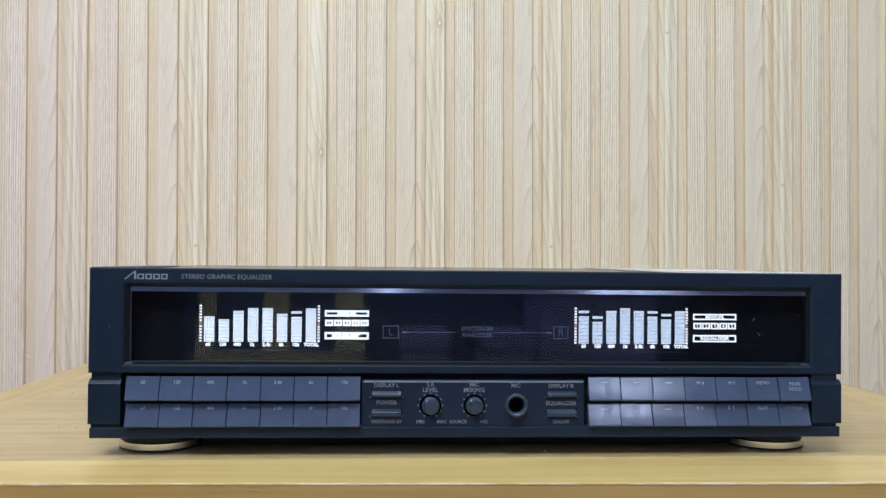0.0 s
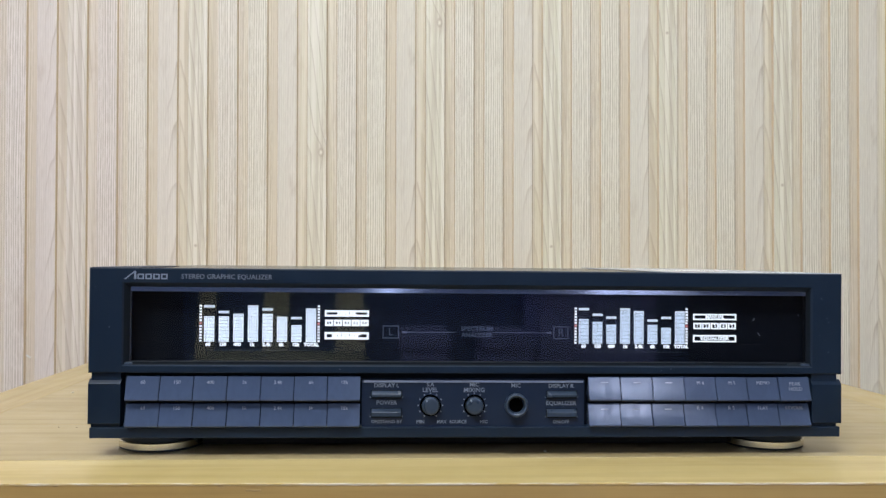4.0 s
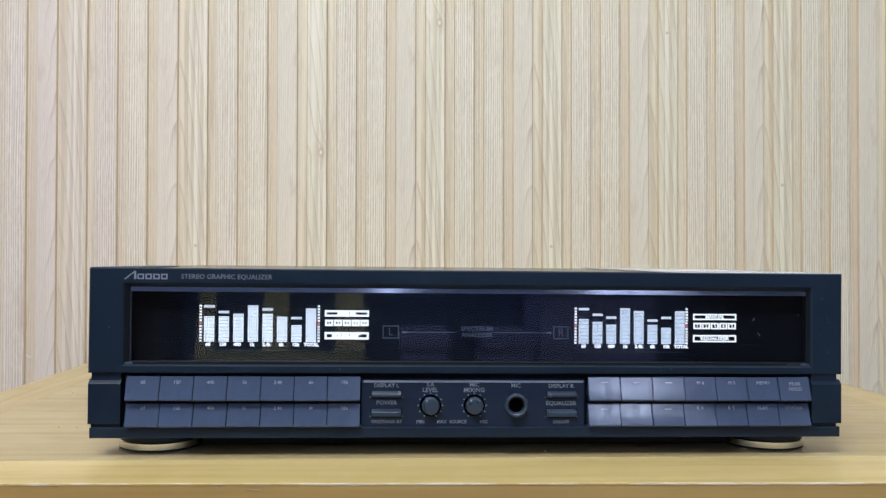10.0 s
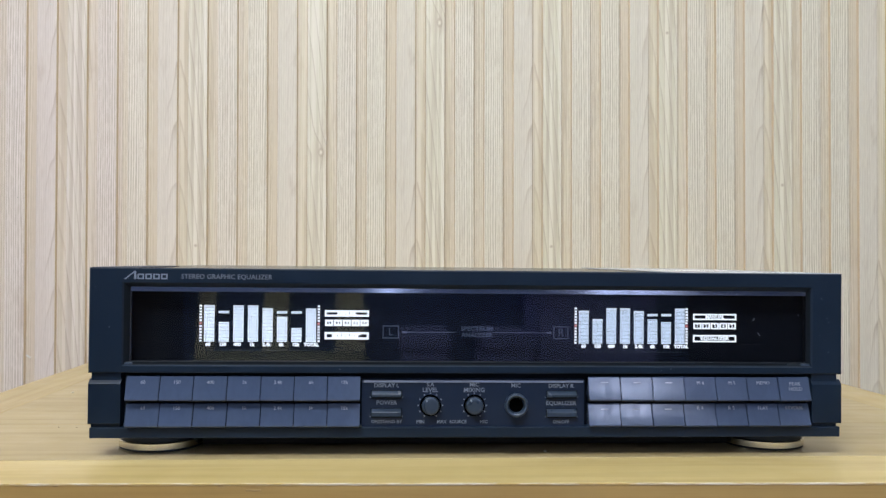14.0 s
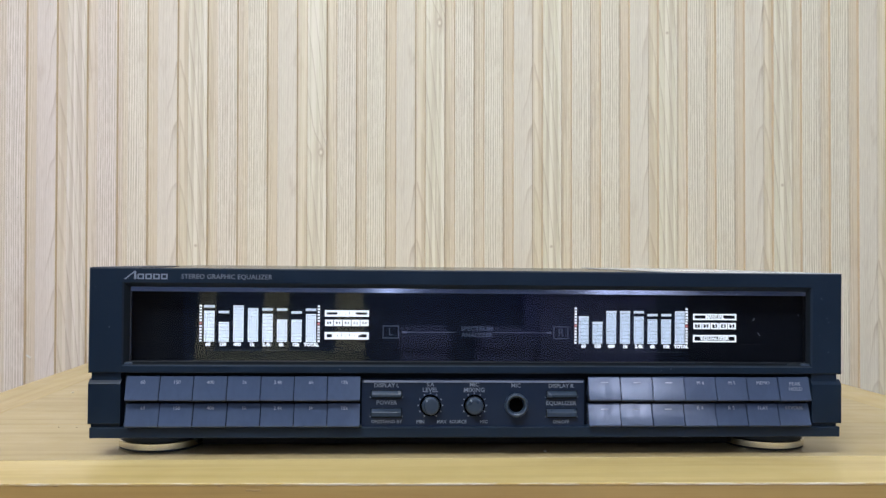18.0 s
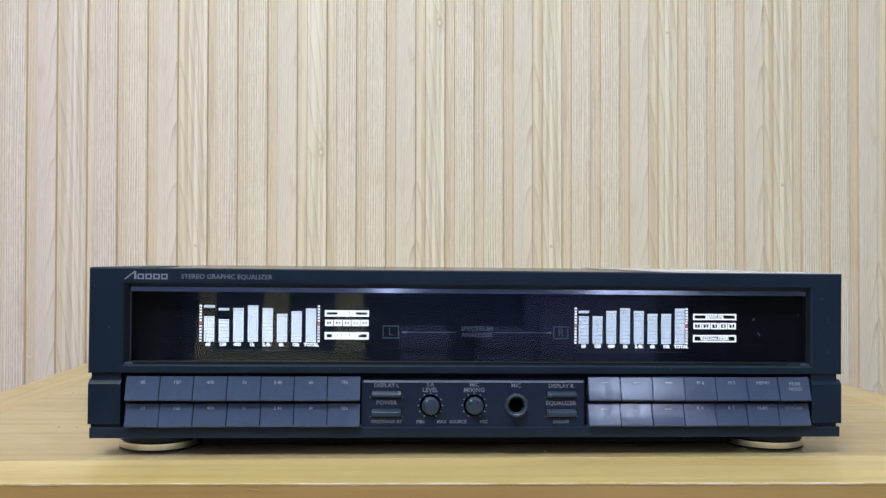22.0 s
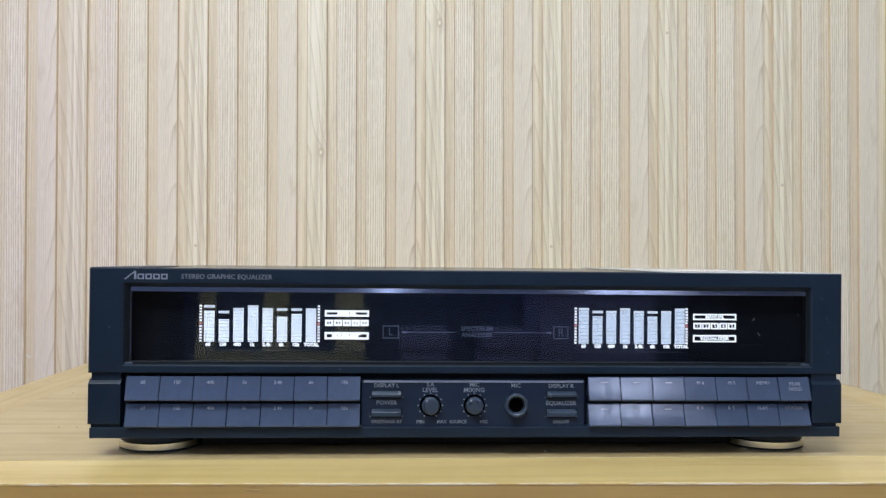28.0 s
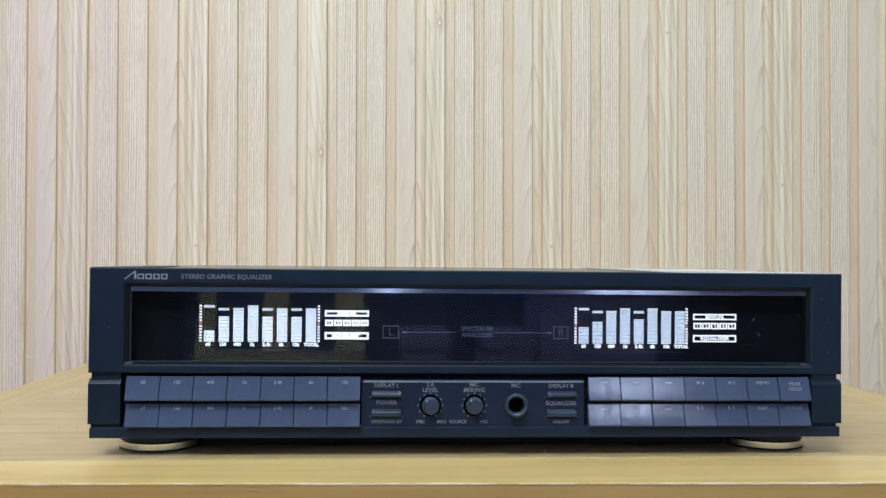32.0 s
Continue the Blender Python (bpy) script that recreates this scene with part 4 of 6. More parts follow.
    walk(left_peaks[1], [(0, at(8)), (0.2, at(8)), (0.5, at(11)), (0.7, at(11)), (1, at(9)), (1.2, at(9)), (1.5, at(10)), (2, at(10)), (2.2, at(12)), (2.7, at(12)), (3, at(8)), (3.2, at(8)), (3.5, at(11)), (3.7, at(12)), (4, at(11)), (4.2, at(11)), (4.5, at(12)), (4.7, at(12)), (5, at(11)), (5.2, at(11)), (5.5, at(12)), (6, at(12)), (6.2, at(7)), (6.5, at(12)), (7.7, at(12)), (8, at(7)), (8.2, at(11)), (9.2, at(11)), (9.5, at(8)), (9.7, at(11)), (10.2, at(11)), (10.5, at(12)), (11.2, at(12)), (11.5, at(9)), (11.7, at(10)), (12.2, at(10)), (12.5, at(11)), (12.7, at(11)), (13, at(9)), (13.2, at(9)), (13.5, at(11)), (14, at(11)), (14.2, at(12)), (14.7, at(12)), (15, at(11)), (15.2, at(11)), (15.5, at(12)), (16.2, at(12)), (16.5, at(11)), (18.2, at(11)), (18.5, at(10)), (18.7, at(11)), (19.5, at(11)), (19.7, at(8)), (20, at(8)), (20.2, at(11)), (21.5, at(11)), (21.7, at(12)), (23.7, at(12)), (24, at(11)), (24.7, at(11)), (25, at(12)), (25.2, at(13)), (25.5, at(13)), (25.7, at(11)), (26, at(11)), (26.2, at(8)), (26.5, at(10)), (26.7, at(10)), (27, at(12)), (27.2, at(12)), (27.5, at(10)), (27.7, at(11)), (29.5, at(11)), (29.7, at(12)), (32, at(12))])
    at = slider(left_columns[2])
    walk(left_columns[2], [(0, at(11)), (0.5, at(11)), (0.7, at(10)), (1.2, at(10)), (1.5, at(11)), (1.7, at(11)), (2, at(9)), (2.2, at(9)), (2.5, at(12)), (2.7, at(10)), (3, at(11)), (3.5, at(11)), (3.7, at(12)), (4, at(10)), (4.2, at(11)), (4.5, at(11)), (4.7, at(8)), (5, at(9)), (5.2, at(9)), (5.5, at(10)), (5.7, at(12)), (7.7, at(12)), (8, at(9)), (8.7, at(9)), (9, at(11)), (9.2, at(9)), (9.5, at(8)), (9.7, at(10)), (10, at(10)), (10.2, at(11)), (10.5, at(11)), (10.7, at(8)), (11, at(7)), (11.2, at(9)), (11.5, at(10)), (11.7, at(10)), (12, at(12)), (12.2, at(12)), (12.5, at(10)), (12.7, at(12)), (13, at(9)), (13.2, at(11)), (13.5, at(12)), (13.7, at(13)), (14.7, at(13)), (15, at(10)), (15.2, at(12)), (16.5, at(12)), (16.7, at(10)), (17, at(12)), (17.2, at(10)), (17.5, at(12)), (17.7, at(12)), (18, at(13)), (18.2, at(13)), (18.5, at(12)), (19.5, at(12)), (19.7, at(11)), (20, at(11)), (20.2, at(9)), (20.5, at(10)), (20.7, at(12)), (22.5, at(12)), (22.7, at(9)), (23, at(9)), (23.2, at(12)), (23.5, at(10)), (23.7, at(7)), (24, at(12)), (24.2, at(11)), (24.5, at(10)), (24.7, at(11)), (25, at(12)), (25.2, at(9)), (25.5, at(10)), (25.7, at(12)), (26, at(12)), (26.2, at(11)), (26.5, at(12)), (27, at(12)), (27.2, at(9)), (27.5, at(7)), (27.7, at(12)), (28.5, at(12)), (28.7, at(13)), (29, at(13)), (29.2, at(11)), (29.5, at(13)), (30, at(13)), (30.2, at(12)), (32, at(12))])
    at = slider(left_peaks[2])
    walk(left_peaks[2], [(0, at(11)), (0.7, at(11)), (1, at(10)), (1.2, at(10)), (1.5, at(11)), (1.7, at(11)), (2, at(12)), (2.7, at(12)), (3, at(11)), (3.5, at(11)), (3.7, at(12)), (4, at(10)), (4.2, at(11)), (4.7, at(11)), (5, at(9)), (5.2, at(9)), (5.5, at(10)), (5.7, at(12)), (7.7, at(12)), (8, at(9)), (8.7, at(9)), (9, at(11)), (9.2, at(11)), (9.5, at(8)), (9.7, at(10)), (10, at(10)), (10.2, at(11)), (11.2, at(11)), (11.5, at(10)), (11.7, at(10)), (12, at(12)), (12.7, at(12)), (13, at(11)), (13.2, at(11)), (13.5, at(12)), (13.7, at(13)), (14.7, at(13)), (15, at(12)), (17, at(12)), (17.2, at(11)), (17.5, at(12)), (17.7, at(12)), (18, at(13)), (18.2, at(13)), (18.5, at(12)), (19.5, at(12)), (19.7, at(11)), (20, at(12)), (24.2, at(12)), (24.5, at(10)), (24.7, at(11)), (25, at(12)), (26, at(12)), (26.2, at(11)), (26.5, at(12)), (27.2, at(12)), (27.5, at(9)), (27.7, at(12)), (28.5, at(12)), (28.7, at(13)), (30, at(13)), (30.2, at(12)), (32, at(12))])
    at = slider(left_columns[3])
    walk(left_columns[3], [(0, at(12)), (0.5, at(12)), (0.7, at(11)), (1, at(12)), (1.2, at(12)), (1.5, at(13)), (1.7, at(13)), (2, at(11)), (2.2, at(10)), (2.5, at(13)), (2.7, at(11)), (3, at(12)), (3.7, at(12)), (4, at(13)), (4.2, at(13)), (4.5, at(11)), (4.7, at(13)), (5.2, at(13)), (5.5, at(9)), (5.7, at(12)), (7.2, at(12)), (7.5, at(13)), (7.7, at(13)), (8, at(12)), (8.2, at(13)), (9.2, at(13)), (9.5, at(12)), (9.7, at(12)), (10, at(13)), (10.2, at(13)), (10.5, at(11)), (10.7, at(13)), (17, at(13)), (17.2, at(12)), (20.7, at(12)), (21, at(13)), (21.5, at(13)), (21.7, at(12)), (22, at(13)), (22.5, at(13)), (22.7, at(11)), (23, at(11)), (23.2, at(12)), (23.5, at(10)), (23.7, at(10)), (24, at(11)), (24.2, at(11)), (24.5, at(7)), (24.7, at(12)), (25, at(10)), (25.2, at(8)), (25.5, at(12)), (26.2, at(12)), (26.5, at(13)), (27, at(13)), (27.2, at(11)), (27.5, at(9)), (27.7, at(12)), (28, at(13)), (28.2, at(13)), (28.5, at(12)), (28.7, at(12)), (29, at(13)), (29.2, at(9)), (29.5, at(13)), (29.7, at(13)), (30, at(11)), (30.2, at(10)), (30.5, at(13)), (31.5, at(13)), (31.7, at(11)), (32, at(13))])
    at = slider(left_peaks[3])
    walk(left_peaks[3], [(0, at(12)), (1.2, at(12)), (1.5, at(13)), (2.7, at(13)), (3, at(12)), (3.7, at(12)), (4, at(13)), (5.2, at(13)), (5.5, at(11)), (5.7, at(12)), (7.2, at(12)), (7.5, at(13)), (7.7, at(13)), (8, at(12)), (8.2, at(13)), (9.2, at(13)), (9.5, at(12)), (9.7, at(12)), (10, at(13)), (17, at(13)), (17.2, at(12)), (20.7, at(12)), (21, at(13)), (21.5, at(13)), (21.7, at(12)), (22, at(13)), (22.7, at(13)), (23, at(11)), (23.2, at(12)), (23.7, at(12)), (24, at(11)), (24.2, at(11)), (24.5, at(7)), (24.7, at(12)), (26.2, at(12)), (26.5, at(13)), (27.2, at(13)), (27.5, at(9)), (27.7, at(12)), (28, at(13)), (28.2, at(13)), (28.5, at(12)), (28.7, at(12)), (29, at(13)), (30, at(13)), (30.2, at(11)), (30.5, at(13)), (32, at(13))])
    at = slider(left_columns[4])
    walk(left_columns[4], [(0, at(12)), (0.2, at(12)), (0.5, at(10)), (0.7, at(11)), (1, at(12)), (1.7, at(12)), (2, at(9)), (2.2, at(9)), (2.5, at(12)), (2.7, at(12)), (3, at(11)), (3.7, at(11)), (4, at(10)), (4.2, at(9)), (4.5, at(9)), (4.7, at(8)), (5, at(12)), (5.2, at(12)), (5.5, at(9)), (5.7, at(11)), (6, at(12)), (6.2, at(11)), (6.7, at(11)), (7, at(10)), (7.2, at(12)), (7.7, at(12)), (8, at(11)), (8.2, at(12)), (8.7, at(12)), (9, at(13)), (9.2, at(13)), (9.5, at(12)), (9.7, at(12)), (10, at(10)), (10.2, at(9)), (10.5, at(9)), (10.7, at(8)), (11, at(9)), (11.2, at(12)), (11.5, at(12)), (11.7, at(13)), (12.2, at(13)), (12.5, at(11)), (12.7, at(11)), (13, at(12)), (14.7, at(12)), (15, at(11)), (15.2, at(11)), (15.5, at(12)), (16.2, at(12)), (16.5, at(11)), (16.7, at(13)), (17, at(11)), (17.7, at(11)), (18, at(10)), (18.2, at(9)), (18.5, at(9)), (18.7, at(10)), (19, at(12)), (19.2, at(10)), (19.5, at(12)), (19.7, at(13)), (20, at(11)), (20.2, at(11)), (20.5, at(13)), (21.2, at(13)), (21.5, at(11)), (21.7, at(11)), (22, at(12)), (24, at(12)), (24.2, at(11)), (24.5, at(9)), (24.7, at(10)), (25, at(9)), (25.2, at(7)), (25.5, at(9)), (25.7, at(10)), (26, at(12)), (26.2, at(13)), (26.7, at(13)), (27, at(12)), (27.2, at(12)), (27.5, at(7)), (27.7, at(10)), (28, at(12)), (28.2, at(9)), (28.5, at(11)), (28.7, at(9)), (29, at(10)), (29.2, at(8)), (29.5, at(9)), (29.7, at(10)), (30, at(12)), (30.2, at(11)), (30.5, at(12)), (30.7, at(9)), (31, at(12)), (31.2, at(8)), (31.5, at(10)), (31.7, at(6)), (32, at(9))])
    at = slider(left_peaks[4])
    walk(left_peaks[4], [(0, at(12)), (2.7, at(12)), (3, at(11)), (3.7, at(11)), (4, at(12)), (5.2, at(12)), (5.5, at(9)), (5.7, at(12)), (6, at(12)), (6.2, at(11)), (6.7, at(11)), (7, at(10)), (7.2, at(12)), (7.7, at(12)), (8, at(11)), (8.2, at(12)), (8.7, at(12)), (9, at(13)), (9.2, at(13)), (9.5, at(12)), (11.2, at(12)), (11.5, at(13)), (12.7, at(13)), (13, at(12)), (14.7, at(12)), (15, at(13)), (15.2, at(13)), (15.5, at(12)), (16.2, at(12)), (16.5, at(13)), (17, at(13)), (17.2, at(11)), (17.7, at(11)), (18, at(12)), (18.2, at(12)), (18.5, at(9)), (18.7, at(10)), (19, at(12)), (19.5, at(12)), (19.7, at(13)), (21.2, at(13)), (21.5, at(12)), (21.7, at(11)), (22, at(12)), (24.2, at(12)), (24.5, at(9)), (24.7, at(10)), (25, at(11)), (25.5, at(11)), (25.7, at(12)), (26, at(12)), (26.2, at(13)), (26.7, at(13)), (27, at(12)), (27.2, at(12)), (27.5, at(9)), (27.7, at(10)), (28, at(12)), (28.2, at(12)), (28.5, at(11)), (28.7, at(11)), (29, at(12)), (30, at(12)), (30.2, at(11)), (30.5, at(12)), (32, at(12))])
    at = slider(left_columns[5])
    walk(left_columns[5], [(0, at(10)), (0.2, at(7)), (0.5, at(5)), (0.7, at(9)), (1, at(9)), (1.2, at(10)), (1.5, at(9)), (1.7, at(9)), (2, at(5)), (2.2, at(8)), (2.5, at(9)), (2.7, at(10)), (3, at(10)), (3.2, at(6)), (3.5, at(5)), (3.7, at(10)), (4, at(8)), (4.2, at(7)), (4.5, at(9)), (4.7, at(10)), (5, at(11)), (5.2, at(11)), (5.5, at(10)), (5.7, at(12)), (6, at(12)), (6.2, at(9)), (6.5, at(7)), (6.7, at(10)), (7, at(4)), (7.2, at(10)), (7.5, at(10)), (7.7, at(7)), (8, at(7)), (8.2, at(10)), (8.5, at(11)), (9, at(11)), (9.2, at(8)), (9.5, at(7)), (9.7, at(9)), (10, at(8)), (10.2, at(7)), (10.5, at(9)), (10.7, at(10)), (11, at(13)), (11.2, at(12)), (11.5, at(12)), (11.7, at(11)), (12, at(11)), (12.2, at(9)), (12.5, at(7)), (12.7, at(9)), (13, at(8)), (13.2, at(10)), (13.5, at(11)), (13.7, at(11)), (14, at(9)), (14.2, at(11)), (14.5, at(10)), (14.7, at(11)), (15, at(7)), (15.2, at(9)), (15.5, at(10)), (15.7, at(7)), (16, at(10)), (16.2, at(11)), (16.5, at(11)), (16.7, at(10)), (17, at(12)), (17.7, at(12)), (18, at(8)), (18.2, at(5)), (18.5, at(6)), (18.7, at(11)), (19, at(9)), (19.2, at(8)), (19.7, at(8)), (20, at(6)), (20.2, at(10)), (20.5, at(11)), (21, at(11)), (21.2, at(9)), (21.5, at(8)), (21.7, at(10)), (22, at(10)), (22.2, at(11)), (22.5, at(11)), (22.7, at(8)), (23, at(7)), (23.2, at(12)), (23.5, at(12)), (23.7, at(9)), (24, at(12)), (24.2, at(12)), (24.5, at(11)), (24.7, at(9)), (25.2, at(9)), (25.5, at(11)), (25.7, at(8)), (26.2, at(8)), (26.5, at(11)), (26.7, at(9)), (27, at(11)), (27.2, at(8)), (27.5, at(12)), (27.7, at(10)), (28, at(9)), (28.2, at(7)), (28.5, at(10)), (28.7, at(4)), (29, at(7)), (29.2, at(10)), (29.5, at(9)), (29.7, at(10)), (30, at(12)), (30.2, at(8)), (30.5, at(10)), (30.7, at(8)), (31, at(10)), (31.2, at(7)), (31.5, at(9)), (31.7, at(10)), (32, at(12))])
    at = slider(left_peaks[5])
    walk(left_peaks[5], [(0, at(10)), (0.7, at(10)), (1, at(9)), (1.2, at(10)), (2.2, at(10)), (2.5, at(11)), (2.7, at(11)), (3, at(10)), (3.7, at(10)), (4, at(9)), (4.2, at(11)), (4.5, at(11)), (4.7, at(12)), (5, at(11)), (5.2, at(11)), (5.5, at(12)), (6, at(12)), (6.2, at(9)), (6.5, at(10)), (6.7, at(10)), (7, at(7)), (7.2, at(10)), (7.7, at(10)), (8, at(7)), (8.2, at(10)), (8.5, at(11)), (9.2, at(11)), (9.5, at(7)), (9.7, at(9)), (10, at(9)), (10.2, at(11)), (10.5, at(11)), (10.7, at(12)), (11, at(13)), (11.2, at(12)), (12.7, at(12)), (13, at(8)), (13.2, at(10)), (13.5, at(11)), (14.7, at(11)), (15, at(12)), (15.2, at(12)), (15.5, at(10)), (16, at(10)), (16.2, at(11)), (16.5, at(11)), (16.7, at(12)), (18.2, at(12)), (18.5, at(6)), (18.7, at(11)), (19.5, at(11)), (19.7, at(8)), (20, at(10)), (20.2, at(10)), (20.5, at(11)), (21.5, at(11)), (21.7, at(10)), (22, at(10)), (22.2, at(11)), (22.7, at(11)), (23, at(10)), (23.2, at(12)), (24.2, at(12)), (24.5, at(11)), (26, at(11)), (26.2, at(8)), (26.5, at(12)), (26.7, at(12)), (27, at(11)), (27.2, at(11)), (27.5, at(12)), (28.2, at(12)), (28.5, at(10)), (28.7, at(10)), (29, at(11)), (29.2, at(12)), (30, at(12)), (30.2, at(10)), (31.2, at(10)), (31.5, at(11)), (31.7, at(12)), (32, at(12))])
    at = slider(left_columns[6])
    walk(left_columns[6], [(0, at(9)), (0.2, at(4)), (0.5, at(4)), (0.7, at(9)), (1, at(9)), (1.2, at(8)), (1.5, at(7)), (1.7, at(3)), (2, at(5)), (2.2, at(8)), (2.5, at(7)), (2.7, at(10)), (3, at(10)), (3.2, at(3)), (3.5, at(4)), (3.7, at(9)), (4, at(6)), (4.2, at(7)), (4.5, at(9)), (4.7, at(10)), (5, at(5)), (5.2, at(8)), (5.5, at(7)), (5.7, at(10)), (6, at(9)), (6.2, at(3)), (6.5, at(4)), (6.7, at(9)), (7, at(1)), (7.2, at(7)), (7.5, at(7)), (7.7, at(3)), (8, at(5)), (8.2, at(10)), (8.5, at(5)), (8.7, at(8)), (9, at(9)), (9.2, at(4)), (9.5, at(4)), (9.7, at(9)), (10, at(6)), (10.2, at(7)), (10.5, at(9)), (10.7, at(10)), (11.2, at(10)), (11.5, at(7)), (11.7, at(10)), (12, at(8)), (12.2, at(4)), (12.5, at(4)), (12.7, at(9)), (13, at(2)), (13.2, at(7)), (13.5, at(8)), (13.7, at(5)), (14, at(5)), (14.2, at(9)), (14.5, at(5)), (14.7, at(9)), (15, at(4)), (15.2, at(9)), (15.5, at(7)), (15.7, at(3)), (16, at(11)), (16.2, at(8)), (16.5, at(10)), (16.7, at(9)), (17, at(9)), (17.2, at(10)), (17.5, at(11)), (17.7, at(11)), (18, at(8)), (18.2, at(3)), (18.5, at(3)), (18.7, at(9)), (19, at(9)), (19.2, at(6)), (19.5, at(7)), (19.7, at(4)), (20, at(4)), (20.2, at(8)), (20.5, at(10)), (20.7, at(11)), (21, at(9)), (21.2, at(5)), (21.5, at(5)), (21.7, at(10)), (22, at(11)), (22.2, at(8)), (22.5, at(9)), (22.7, at(4)), (23, at(4)), (23.2, at(12)), (23.5, at(8)), (23.7, at(4)), (24, at(11)), (24.2, at(11)), (24.5, at(5)), (24.7, at(2)), (25, at(6)), (25.2, at(2)), (25.5, at(4)), (25.7, at(6)), (26, at(7)), (26.2, at(4)), (26.5, at(8)), (26.7, at(4)), (27, at(9)), (27.2, at(4)), (27.5, at(11)), (27.7, at(10)), (28, at(10)), (28.2, at(6)), (28.5, at(6)), (28.7, at(1)), (29, at(5)), (29.2, at(12)), (29.5, at(10)), (29.7, at(12)), (30, at(8)), (30.2, at(3)), (30.5, at(5)), (30.7, at(8)), (31, at(10)), (31.2, at(6)), (31.5, at(8)), (31.7, at(9)), (32, at(9))])
    at = slider(left_peaks[6])
    walk(left_peaks[6], [(0, at(11)), (0.7, at(11)), (1, at(9)), (1.2, at(11)), (2.5, at(11)), (2.7, at(10)), (3.5, at(10)), (3.7, at(9)), (4, at(9)), (4.2, at(11)), (4.5, at(11)), (4.7, at(12)), (5, at(10)), (5.5, at(10)), (5.7, at(11)), (6, at(11)), (6.2, at(5)), (6.5, at(9)), (6.7, at(9)), (7, at(5)), (7.2, at(11)), (7.7, at(11)), (8, at(5)), (8.2, at(10)), (8.7, at(10)), (9, at(11)), (9.2, at(11)), (9.5, at(4)), (9.7, at(9)), (10, at(9)), (10.2, at(11)), (10.5, at(11)), (10.7, at(12)), (11.2, at(12)), (11.5, at(7)), (11.7, at(10)), (12, at(11)), (12.7, at(11)), (13, at(5)), (13.2, at(11)), (16.2, at(11)), (16.5, at(10)), (16.7, at(12)), (17, at(12)), (17.2, at(10)), (17.5, at(11)), (18.2, at(11)), (18.5, at(6)), (18.7, at(9)), (19, at(9)), (19.2, at(11)), (19.5, at(11)), (19.7, at(6)), (20, at(10)), (20.5, at(10)), (20.7, at(11)), (21.5, at(11)), (21.7, at(10)), (22, at(11)), (22.7, at(11)), (23, at(10)), (23.2, at(12)), (23.7, at(12)), (24, at(11)), (24.2, at(11)), (24.5, at(5)), (24.7, at(5)), (25, at(6)), (25.2, at(6)), (25.5, at(7)), (25.7, at(11)), (26, at(11)), (26.2, at(6)), (26.5, at(11)), (27.5, at(11)), (27.7, at(12)), (28.2, at(12)), (28.5, at(9)), (28.7, at(9)), (29, at(10)), (29.2, at(12)), (30, at(12)), (30.2, at(5)), (30.5, at(10)), (31.5, at(10)), (31.7, at(12)), (32, at(12))])
    at = slider(left_columns[7])
    walk(left_columns[7], [(0, at(12)), (1.7, at(12)), (2, at(10)), (2.2, at(12)), (4, at(12)), (4.2, at(10)), (4.5, at(12)), (4.7, at(11)), (5, at(11)), (5.2, at(12)), (5.5, at(11)), (5.7, at(12)), (6.7, at(12)), (7, at(11)), (7.2, at(12)), (8.2, at(12)), (8.5, at(11)), (8.7, at(12)), (9.2, at(12)), (9.5, at(10)), (9.7, at(12)), (10, at(12)), (10.2, at(10)), (10.5, at(12)), (10.7, at(11)), (11, at(12)), (17.7, at(12)), (18, at(10)), (18.5, at(10)), (18.7, at(12)), (19, at(12)), (19.2, at(10)), (19.5, at(12)), (19.7, at(12)), (20, at(11)), (20.2, at(12)), (23.2, at(12)), (23.5, at(10)), (23.7, at(10)), (24, at(12)), (24.2, at(12)), (24.5, at(9)), (24.7, at(11)), (25, at(12)), (25.5, at(12)), (25.7, at(10)), (26, at(12)), (28, at(12)), (28.2, at(11)), (28.5, at(12)), (29, at(12)), (29.2, at(13)), (29.5, at(13)), (29.7, at(12)), (31, at(12)), (31.2, at(9)), (31.5, at(12)), (31.7, at(10)), (32, at(12))])
    at = slider(left_peaks[7])
    walk(left_peaks[7], [(0, at(12)), (4.7, at(12)), (5, at(11)), (5.2, at(12)), (5.5, at(11)), (5.7, at(12)), (8.2, at(12)), (8.5, at(11)), (8.7, at(12)), (19.7, at(12)), (20, at(11)), (20.2, at(12)), (24.2, at(12)), (24.5, at(9)), (24.7, at(11)), (25, at(12)), (28, at(12)), (28.2, at(11)), (28.5, at(12)), (29, at(12)), (29.2, at(13)), (29.5, at(13)), (29.7, at(12)), (32, at(12))])
    at = slider(right_columns[0])
